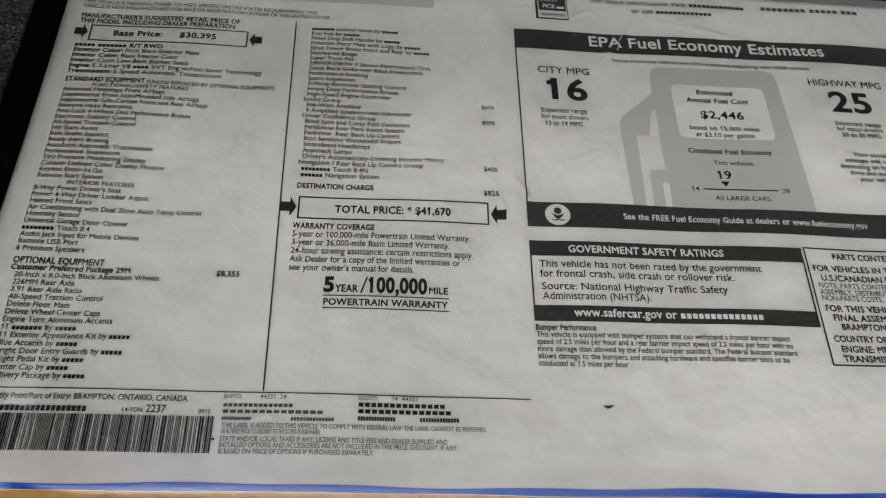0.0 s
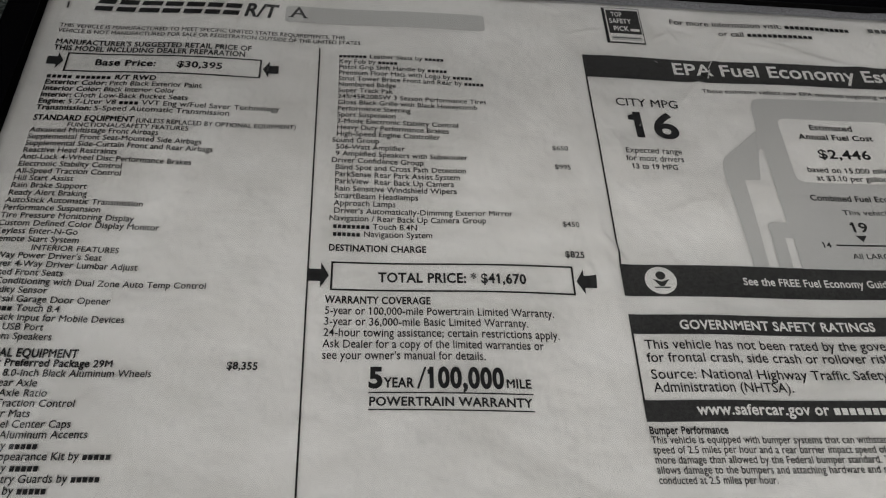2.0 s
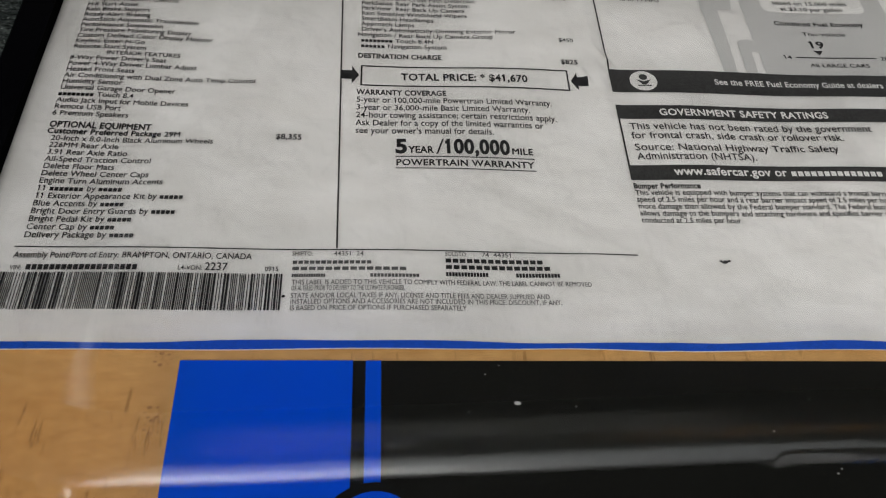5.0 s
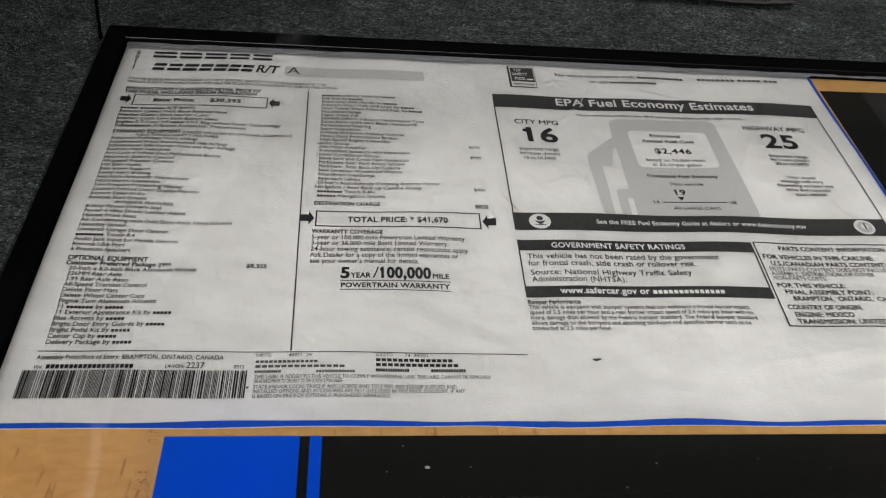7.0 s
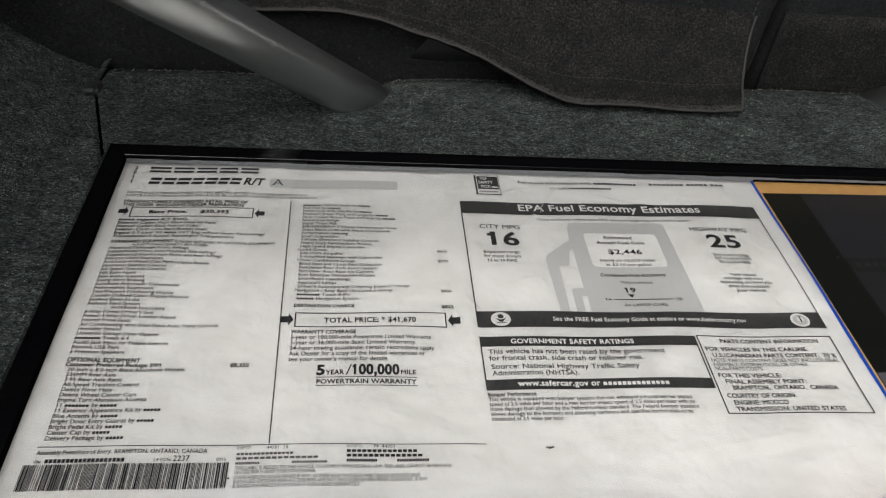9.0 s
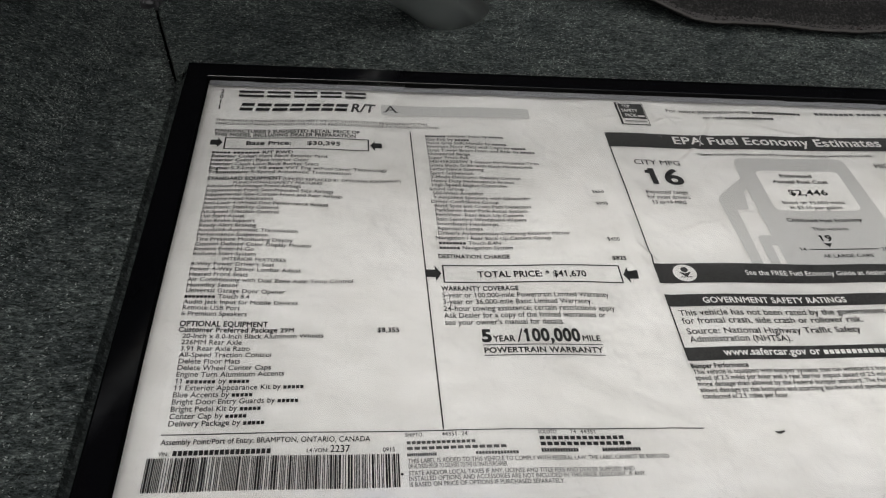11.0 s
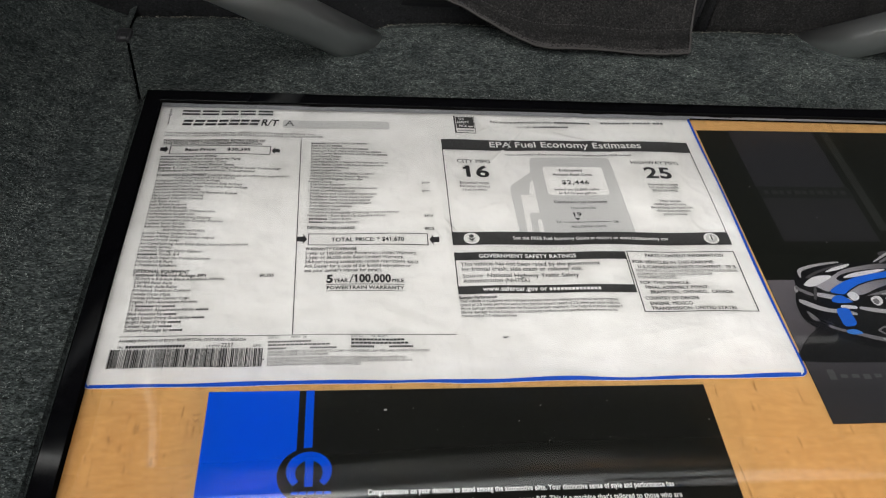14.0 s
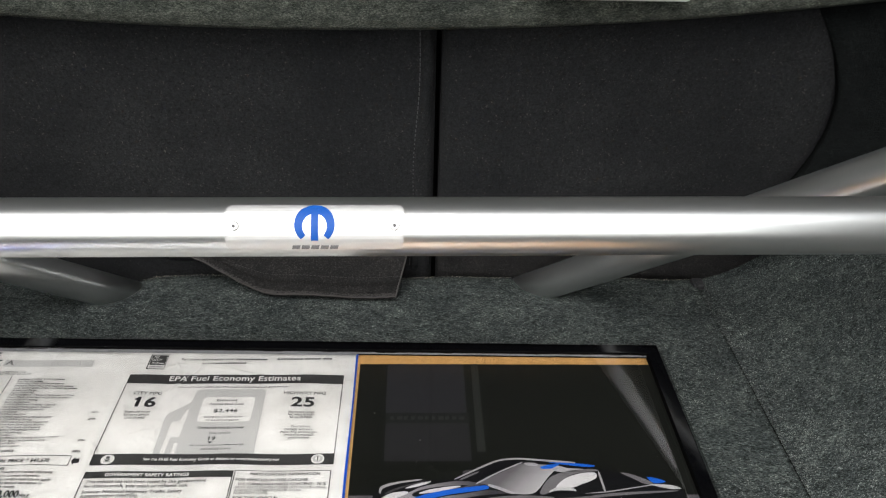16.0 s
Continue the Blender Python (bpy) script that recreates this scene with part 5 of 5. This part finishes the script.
for k in range(11):
    art("studio_mark", rect(0.2165 + 0.0054 * k, -0.0540, 0.2165 + 0.0054 * k + 0.0030 + 0.0012 * (k % 3 == 1), -0.0500), (0.024, 0.025, 0.024), 2, True)
art("studio_post", [(0.2835, 0.0172), (0.2893, 0.0172), (0.2890, -0.0900), (0.2825, -0.0900)], (0.021, 0.0225, 0.0205), sharp=True)

art("car_body", [(0.2040, -0.1430), (0.2060, -0.1370), (0.2076, -0.1303), (0.2147, -0.1244), (0.2253, -0.1206), (0.2404, -0.1190), (0.2520, -0.1199), (0.2640, -0.1180), (0.2777, -0.1092), (0.2940, -0.1000), (0.3076, -0.0985), (0.3250, -0.0995), (0.3480, -0.1025), (0.3683, -0.1072), (0.3890, -0.1135), (0.4060, -0.1185), (0.4262, -0.1275), (0.4290, -0.1420), (0.4270, -0.1700), (0.4080, -0.1820), (0.3200, -0.1960), (0.2860, -0.1965), (0.2560, -0.1910), (0.2330, -0.1862), (0.2215, -0.1815), (0.2103, -0.1748), (0.2012, -0.1670), (0.2004, -0.1540)], BLACK, 3)
art("hood_panel", [(0.2158, -0.1380), (0.2311, -0.1313), (0.2427, -0.1250), (0.2675, -0.1200), (0.2849, -0.1235), (0.2691, -0.1266), (0.2555, -0.1297), (0.2417, -0.1338), (0.2318, -0.1388), (0.2245, -0.1437), (0.2192, -0.1401)], HOOD, 4)
art("hood_gap", [(0.2158, -0.1305), (0.2263, -0.1248), (0.2447, -0.1194), (0.2656, -0.1195), (0.2429, -0.1244), (0.2315, -0.1302), (0.2224, -0.1304), (0.2150, -0.1343)], BLACK, 5)
art("hood_rim", [(0.2106, -0.1301), (0.2116, -0.1257), (0.2166, -0.1228), (0.2257, -0.1204), (0.2388, -0.1184), (0.2405, -0.1195), (0.2272, -0.1220), (0.2176, -0.1250), (0.2130, -0.1278), (0.2116, -0.1322)], PALE, 6)
art("hood_crease", [(0.2151, -0.1316), (0.2237, -0.1265), (0.2424, -0.1200), (0.2410, -0.1217), (0.2254, -0.1276), (0.2163, -0.1327)], MID, 6)
art("hood_light", [(0.2110, -0.1381), (0.2166, -0.1332), (0.2222, -0.1309), (0.2298, -0.1302), (0.2309, -0.1318), (0.2257, -0.1352), (0.2179, -0.1391), (0.2129, -0.1397)], LIGHT, 6)
art("hood_light", [(0.2287, -0.1275), (0.2348, -0.1241), (0.2418, -0.1217), (0.2477, -0.1204), (0.2441, -0.1233), (0.2361, -0.1262)], LIGHT, 7)
art("hood_gap", [(0.2338, -0.1328), (0.2401, -0.1289), (0.2528, -0.1259), (0.2678, -0.1244), (0.2739, -0.1249), (0.2624, -0.1279), (0.2464, -0.1320), (0.2370, -0.1355)], BLACK, 6)
art("hood_light", [(0.2386, -0.1322), (0.2455, -0.1288), (0.2567, -0.1263), (0.2672, -0.1250), (0.2676, -0.1261), (0.2563, -0.1296), (0.2443, -0.1321)], LIGHT, 7)
art("hood_right", [(0.2349, -0.1461), (0.2459, -0.1390), (0.2576, -0.1350), (0.2709, -0.1326), (0.2881, -0.1290), (0.3043, -0.1319), (0.2912, -0.1333), (0.2781, -0.1352), (0.2654, -0.1381), (0.2560, -0.1415), (0.2481, -0.1453), (0.2392, -0.1476)], HOOD, 6)
art("hood_edge", [(0.2473, -0.1474), (0.2584, -0.1435), (0.2765, -0.1389), (0.2945, -0.1354), (0.3156, -0.1344), (0.3335, -0.1362), (0.3317, -0.1400), (0.3127, -0.1409), (0.2997, -0.1422), (0.2874, -0.1425), (0.2739, -0.1453), (0.2609, -0.1477), (0.2516, -0.1489)], GREYS, 6)
art("hood_shine", [(0.2576, -0.1457), (0.2754, -0.1416), (0.2975, -0.1380), (0.3183, -0.1376), (0.3173, -0.1397), (0.2984, -0.1406), (0.2787, -0.1437), (0.2619, -0.1471)], PALE, 7)
art("fender_top", [(0.2995, -0.1427), (0.3166, -0.1414), (0.3314, -0.1405), (0.3301, -0.1432), (0.3112, -0.1441), (0.3053, -0.1463), (0.3011, -0.1475), (0.2996, -0.1454)], GREYS, 7)
art("fender_glint", [(0.3014, -0.1448), (0.3054, -0.1442), (0.3042, -0.1469), (0.3009, -0.1480)], PALE, 8)
art("cowl_line", [(0.2891, -0.1234), (0.2980, -0.1271), (0.3048, -0.1308), (0.3103, -0.1323), (0.3038, -0.1330), (0.2962, -0.1293), (0.2886, -0.1256)], PALE, 8)
art("hood_stripe", [(0.2253, -0.1437), (0.2318, -0.1388), (0.2417, -0.1338), (0.2555, -0.1297), (0.2688, -0.1272), (0.2821, -0.1252), (0.2872, -0.1251), (0.2875, -0.1284), (0.2713, -0.1315), (0.2580, -0.1340), (0.2463, -0.1379), (0.2376, -0.1429), (0.2337, -0.1461), (0.2294, -0.1457)], BLUE, 9)
art("windshield", [(0.2826, -0.1219), (0.2964, -0.1131), (0.3066, -0.1071), (0.3150, -0.1028), (0.3254, -0.1037), (0.3401, -0.1057), (0.3322, -0.1168), (0.3218, -0.1310), (0.3128, -0.1334), (0.3043, -0.1319), (0.2976, -0.1282), (0.2887, -0.1245)], SCREEN, 6)
art("windshield_edge", [(0.2820, -0.1225), (0.2966, -0.1125), (0.3141, -0.1028), (0.3130, -0.1022), (0.2963, -0.1114), (0.2805, -0.1219)], PALE, 8)
art("far_glass", [(0.2687, -0.1188), (0.2817, -0.1106), (0.2961, -0.1015), (0.3116, -0.1005), (0.3129, -0.1016), (0.2963, -0.1114), (0.2820, -0.1213), (0.2740, -0.1193)], BLACK, 6)
art("roof_rail", [(0.2643, -0.1184), (0.2750, -0.1113), (0.2862, -0.1046), (0.2971, -0.0991), (0.3110, -0.0969), (0.3320, -0.0988), (0.3526, -0.1012), (0.3518, -0.1030), (0.3311, -0.1006), (0.3102, -0.0987), (0.2972, -0.1008), (0.2863, -0.1064), (0.2752, -0.1130), (0.2660, -0.1183)], PALE, 7)
art("far_pillar", [(0.2694, -0.1194), (0.2808, -0.1129), (0.2821, -0.1117), (0.2810, -0.1112), (0.2692, -0.1177)], GREYS, 8)
art("far_mirror", [(0.2712, -0.1102), (0.2768, -0.1089), (0.2755, -0.1113), (0.2709, -0.1131)], MID, 5)
art("visor_light", [(0.3165, -0.1021), (0.3250, -0.1025), (0.3263, -0.1054), (0.3187, -0.1050)], PALE, 7)
art("roof_stripe", [(0.3283, -0.1063), (0.3350, -0.1042), (0.3422, -0.1039), (0.3357, -0.1082), (0.3290, -0.1085)], BLUE, 9)
art("roof_stripe", [(0.3343, -0.1019), (0.3488, -0.1024), (0.3680, -0.1049), (0.3641, -0.1068), (0.3481, -0.1047)], BLUE, 9)
art("roof_light", [(0.3357, -0.1082), (0.3406, -0.1051), (0.3474, -0.1076), (0.3594, -0.1088), (0.3488, -0.1116), (0.3402, -0.1114)], PALE, 8)
art("door_pillar", [(0.3334, -0.1173), (0.3464, -0.1111), (0.3636, -0.1086), (0.3704, -0.1105), (0.3584, -0.1122), (0.3481, -0.1155), (0.3402, -0.1225), (0.3342, -0.1299), (0.3268, -0.1339), (0.3248, -0.1308)], GREYS, 8)
art("side_window", [(0.3368, -0.1276), (0.3420, -0.1202), (0.3494, -0.1155), (0.3583, -0.1128), (0.3670, -0.1124), (0.3677, -0.1168), (0.3624, -0.1209), (0.3494, -0.1270)], LIGHT, 9)
art("dark_window", [(0.3471, -0.1282), (0.3677, -0.1196), (0.3662, -0.1300), (0.3475, -0.1341)], BLACK, 9)
art("mirror", [(0.3311, -0.1311), (0.3360, -0.1276), (0.3423, -0.1268), (0.3491, -0.1281), (0.3504, -0.1307), (0.3439, -0.1326), (0.3346, -0.1331)], CHROME, 11)
art("mirror_body", [(0.3310, -0.1332), (0.3357, -0.1303), (0.3485, -0.1303), (0.3495, -0.1324), (0.3429, -0.1364), (0.3342, -0.1363)], BLACK, 12)
art("grille", [(0.2043, -0.1414), (0.2079, -0.1377), (0.2150, -0.1407), (0.2257, -0.1447), (0.2347, -0.1476), (0.2393, -0.1517), (0.2361, -0.1629), (0.2245, -0.1601), (0.2100, -0.1563), (0.2032, -0.1503)], BLACK, 9)
art("grille_bar", [(0.2059, -0.1388), (0.2075, -0.1414), (0.2135, -0.1455), (0.2124, -0.1476), (0.2067, -0.1440), (0.2043, -0.1414)], GREYS, 10)
art("grille_bar", [(0.2165, -0.1449), (0.2222, -0.1458), (0.2305, -0.1482), (0.2358, -0.1502), (0.2341, -0.1528), (0.2268, -0.1509), (0.2195, -0.1490), (0.2156, -0.1475)], PALE, 10)
art("grille_upright", [(0.2162, -0.1407), (0.2180, -0.1401), (0.2144, -0.1501), (0.2129, -0.1496)], MID, 11)
art("grille_corner", [(0.2040, -0.1399), (0.2060, -0.1398), (0.2051, -0.1440), (0.2031, -0.1441)], PALE, 10)
art("nose_stripe", [(0.2253, -0.1483), (0.2305, -0.1472), (0.2342, -0.1502), (0.2357, -0.1528), (0.2275, -0.1534), (0.2233, -0.1520)], BLUE, 12)
art("nose_badge", [(0.2353, -0.1461), (0.2387, -0.1444), (0.2414, -0.1460), (0.2413, -0.1496), (0.2373, -0.1517), (0.2354, -0.1492)], LIGHT, 12)
art("bumper_edge", [(0.2032, -0.1503), (0.2068, -0.1513), (0.2125, -0.1547), (0.2194, -0.1576), (0.2270, -0.1585), (0.2344, -0.1609), (0.2337, -0.1629), (0.2259, -0.1615), (0.2166, -0.1602), (0.2097, -0.1573), (0.2034, -0.1534)], PALE, 11)
art("plate_edge", [(0.2278, -0.1550), (0.2362, -0.1558), (0.2359, -0.1579), (0.2277, -0.1575)], LIGHT, 12)
art("bumper_stripe", [(0.2236, -0.1581), (0.2305, -0.1575), (0.2313, -0.1630), (0.2308, -0.1699), (0.2237, -0.1714), (0.2226, -0.1656)], BLUE, 12)
art("lip_stripe", [(0.2230, -0.1743), (0.2283, -0.1738), (0.2319, -0.1766), (0.2269, -0.1776), (0.2230, -0.1767)], LIPBLUE, 12)
art("bumper_light", [(0.2043, -0.1594), (0.2068, -0.1614), (0.2088, -0.1648), (0.2092, -0.1673), (0.2055, -0.1654)], GREYS, 10)
art("lower_lip", [(0.2141, -0.1701), (0.2201, -0.1729), (0.2305, -0.1761), (0.2409, -0.1793), (0.2515, -0.1816), (0.2614, -0.1828), (0.2548, -0.1848), (0.2415, -0.1826), (0.2296, -0.1785), (0.2194, -0.1749), (0.2138, -0.1721)], GREYS, 10)
art("lip_glint", [(0.2424, -0.1803), (0.2513, -0.1820), (0.2610, -0.1828), (0.2544, -0.1839), (0.2436, -0.1821)], PALE, 11)
art("lamp_housing", [(0.2381, -0.1573), (0.2421, -0.1506), (0.2489, -0.1474), (0.2613, -0.1466), (0.2684, -0.1491), (0.2711, -0.1583), (0.2674, -0.1614), (0.2539, -0.1606)], BLACK, 9)
art("headlamp", [(0.2483, -0.1500), (0.2523, -0.1478), (0.2552, -0.1488), (0.2548, -0.1530), (0.2510, -0.1556), (0.2486, -0.1536)], LIGHT, 11)
art("headlamp", [(0.2582, -0.1493), (0.2635, -0.1482), (0.2655, -0.1512), (0.2653, -0.1569), (0.2593, -0.1580), (0.2580, -0.1539)], LIGHT, 11)
art("headlamp_bowl", [(0.2490, -0.1515), (0.2520, -0.1499), (0.2530, -0.1525), (0.2502, -0.1546)], GREYS, 12)
art("headlamp_bowl", [(0.2603, -0.1513), (0.2631, -0.1513), (0.2629, -0.1559), (0.2603, -0.1554)], PALE, 12)
art("side_lamp", [(0.2651, -0.1492), (0.2677, -0.1527), (0.2703, -0.1583), (0.2670, -0.1604), (0.2649, -0.1579), (0.2647, -0.1543)], AMBER, 12)
art("lamp_trim", [(0.2388, -0.1563), (0.2452, -0.1572), (0.2565, -0.1590), (0.2680, -0.1598), (0.2769, -0.1587), (0.2754, -0.1602), (0.2672, -0.1619), (0.2553, -0.1621), (0.2441, -0.1602), (0.2385, -0.1583)], PALE, 12)
art("fender_light", [(0.2661, -0.1497), (0.2735, -0.1464), (0.2792, -0.1473), (0.2805, -0.1520), (0.2818, -0.1555), (0.2772, -0.1551), (0.2759, -0.1505), (0.2716, -0.1490), (0.2667, -0.1512)], GREYS, 10)
art("fog_lamp", [(0.2419, -0.1745), (0.2479, -0.1711), (0.2526, -0.1720), (0.2542, -0.1758), (0.2521, -0.1801), (0.2474, -0.1802), (0.2447, -0.1774)], GREYS, 10)
art("fog_bowl", [(0.2438, -0.1745), (0.2477, -0.1725), (0.2512, -0.1734), (0.2511, -0.1768), (0.2472, -0.1778)], BLACK, 11)
art("fog_glint", [(0.2484, -0.1778), (0.2521, -0.1773), (0.2521, -0.1801), (0.2484, -0.1807)], PALE, 12)
art("lip_panel", [(0.2587, -0.1781), (0.2653, -0.1761), (0.2704, -0.1770), (0.2691, -0.1818), (0.2612, -0.1824), (0.2577, -0.1805)], MID, 10)
art("lip_shade", [(0.2568, -0.1876), (0.2685, -0.1870), (0.2667, -0.1893), (0.2560, -0.1894)], MID, 10)
art("rear_pillar", [(0.3860, -0.1122), (0.3960, -0.1150), (0.4075, -0.1225), (0.4020, -0.1240), (0.3930, -0.1175)], GREYS, 6)
art("belt_line", [(0.3480, -0.1332), (0.3720, -0.1308), (0.3960, -0.1262), (0.4060, -0.1245), (0.4060, -0.1252), (0.3960, -0.1272), (0.3720, -0.1318)], PALE, 7)
art("spoiler_stripe", [(0.4045, -0.1167), (0.4139, -0.1191), (0.4170, -0.1217), (0.4082, -0.1230)], BLUE, 7)
art("spoiler_edge", [(0.4042, -0.1239), (0.4199, -0.1248), (0.4267, -0.1283), (0.4184, -0.1286)], CHROME, 7)
art("window_line", [(0.3695, -0.1130), (0.3708, -0.1130), (0.3718, -0.1300), (0.3705, -0.1300)], PALE, 7)
art("shoulder_light", [(0.3130, -0.1380), (0.3480, -0.1365), (0.3800, -0.1320), (0.4200, -0.1300), (0.4200, -0.1312), (0.3820, -0.1345), (0.3400, -0.1395)], GREYS, 6)
art("wheel_arch", disc(0.2905, -0.1742, 0.0222, 32), (0.010, 0.010, 0.010), 11, True)
art("tyre", disc(0.2885, -0.1757, 0.0205, 32), (0.008, 0.008, 0.008), 12, True)
art("tyre_light", [(0.2813, -0.1586), (0.2881, -0.1549), (0.2967, -0.1537), (0.3052, -0.1572), (0.3097, -0.1647), (0.3094, -0.1755), (0.3063, -0.1851), (0.3069, -0.1774), (0.3063, -0.1687), (0.3028, -0.1608), (0.2953, -0.1568), (0.2874, -0.1575)], GREYS, 14)
art("rim_light", [(0.2839, -0.1601), (0.2894, -0.1585), (0.2950, -0.1584), (0.2941, -0.1604), (0.2850, -0.1611)], PALE, 14)
art("rim_light", [(0.2801, -0.1919), (0.2859, -0.1909), (0.2938, -0.1913), (0.2906, -0.1941), (0.2825, -0.1942)], LIGHT, 14)
art("rim_edge", [(0.2756, -0.1864), (0.2786, -0.1901), (0.2857, -0.1914), (0.2964, -0.1889), (0.3033, -0.1832), (0.2983, -0.1889), (0.2887, -0.1932), (0.2807, -0.1924)], GREYS, 13)
art("spoke", [(0.2761, -0.1672), (0.2804, -0.1681), (0.2864, -0.1724), (0.2854, -0.1739), (0.2786, -0.1706)], MID, 14)
art("spoke", [(0.2736, -0.1731), (0.2803, -0.1740), (0.2853, -0.1749), (0.2843, -0.1763), (0.2773, -0.1755)], GREYS, 14)
art("spoke", [(0.2930, -0.1709), (0.3001, -0.1683), (0.3041, -0.1682), (0.3022, -0.1707), (0.2933, -0.1728)], GREYS, 14)
art("spoke", [(0.2936, -0.1757), (0.3006, -0.1742), (0.3066, -0.1731), (0.3052, -0.1751), (0.2955, -0.1766)], LIGHT, 14)
art("spoke", [(0.2830, -0.1792), (0.2854, -0.1782), (0.2768, -0.1883), (0.2754, -0.1878)], LIGHT, 14)
art("spoke", [(0.2845, -0.1821), (0.2873, -0.1811), (0.2907, -0.1820), (0.2870, -0.1834)], PALE, 14)
art("spoke", [(0.2918, -0.1796), (0.2945, -0.1805), (0.2997, -0.1861), (0.2967, -0.1875), (0.2924, -0.1834)], MID, 14)
art("hub", [(0.2864, -0.1734), (0.2884, -0.1714), (0.2896, -0.1724), (0.2916, -0.1714), (0.2919, -0.1733), (0.2900, -0.1758), (0.2874, -0.1772), (0.2861, -0.1758)], LIGHT, 15)
for k in range(9):
    x = 0.1990 + 0.0066 * k
    art("signature_bar", rect(x, -0.2078 - 0.0010 * (k % 3 == 0), x + 0.0042, -0.2052 + 0.0034 * (k == 0)), (0.075, 0.075, 0.078), 3, True)

# ---- loose carpet pile ----
def pile(name, places, normals, length, label, material=None):
    """Short lying fibres at the given places, one narrow bent blade each."""
    rng = np.random.default_rng(7)
    n = len(places)
    p, nz = np.array(places), np.array(normals)
    turn = 0.35 * np.sin(37 * p[:, 0] + 19 * p[:, 1]) + rng.normal(0, 0.6, n) + np.pi * rng.integers(0, 2, n)
    side = np.stack([np.cos(turn), np.sin(turn), np.zeros(n)], 1)
    side -= (side * nz).sum(1, keepdims=True) * nz
    side /= np.linalg.norm(side, axis=1, keepdims=True)
    across = np.cross(nz, side)
    size, width, rise = rng.uniform(0.5, 1.3, n)[:, None] * length, rng.uniform(0.00010, 0.00027, n)[:, None], rng.uniform(0.15, 0.75, n)[:, None]
    mid = p + side * size * 0.5 + nz * size * rise * 0.5
    tip = p + side * size + nz * size * rise * 0.45 + across * size * rng.uniform(-0.2, 0.2, n)[:, None]
    co = np.stack([p - across * width, p + across * width, mid + across * width, mid - across * width, tip], 1).reshape(-1, 3)
    base = np.arange(n)[:, None] * 5
    quads, tris = base + [0, 1, 2, 3], base + [3, 2, 4]
    me = bpy.data.meshes.new(name)
    me.vertices.add(len(co))
    me.vertices.foreach_set("co", co.ravel())
    loops = np.concatenate([quads, tris], 1).ravel()
    me.loops.add(len(loops))
    me.loops.foreach_set("vertex_index", loops)
    me.polygons.add(2 * n)
    starts = (np.arange(n)[:, None] * 7 + [0, 4]).ravel()
    me.polygons.foreach_set("loop_start", starts)
    me.materials.append(material or fibre_mat)
    me.update(calc_edges=True)
    me.validate()
    return tagged(link(name, me), label, "carpet pile", kind="stuff")


def pile_on(place, us, vs, n, skip, seed):
    rng = np.random.default_rng(seed)
    spots, ups = [], []
    while len(spots) < n:
        u, v = rng.uniform(*us), rng.uniform(*vs)
        a = np.array(place(u, v))
        if skip(a):
            continue
        b, c = np.array(place(u + 1e-3, v)) - a, np.array(place(u, v + 1e-3)) - a
        up = np.cross(b, c)
        up /= np.linalg.norm(up)
        spots.append(a)
        ups.append(up if up[2] > 0 else -up)
    return spots, ups


def under_frame(p):
    return -0.213 < p[0] < 0.453 and p[1] < 0.052


pile("floor_pile", *pile_on(floor_place, (-0.2385, 0.5243), (0.62, 1.0), 110000, under_frame, 3), 0.0010, "short grey and black carpet fibres on the floor panel")
pile("side_pile", *pile_on(side_place(-1, -0.2412), (0.0, 7.5), (-0.42, 0.24), 150000, lambda p: False, 4), 0.0010, "short grey and black carpet fibres on the side lining")
pile("side_pile", *pile_on(side_place(1, 0.5262), (0.0, 6.0), (-0.30, 0.24), 80000, lambda p: False, 5), 0.0010, "short grey and black carpet fibres on the side lining")
pile("frayed_edge", *pile_on(floor_place, (-0.2385, 0.5243), (0.9975, 1.0), 2600, under_frame, 9), 0.0026, "pale loose fibres along the cut back edge of the carpet panel", fray_mat)
pile("frayed_hem", *pile_on(flap_place, (0.0, len(FLAP_EDGE) - 1.001), (0.0, 0.03), 2600, lambda p: False, 12), 0.0016, "short loose threads along the hem of the cloth flap", hem_cloth)
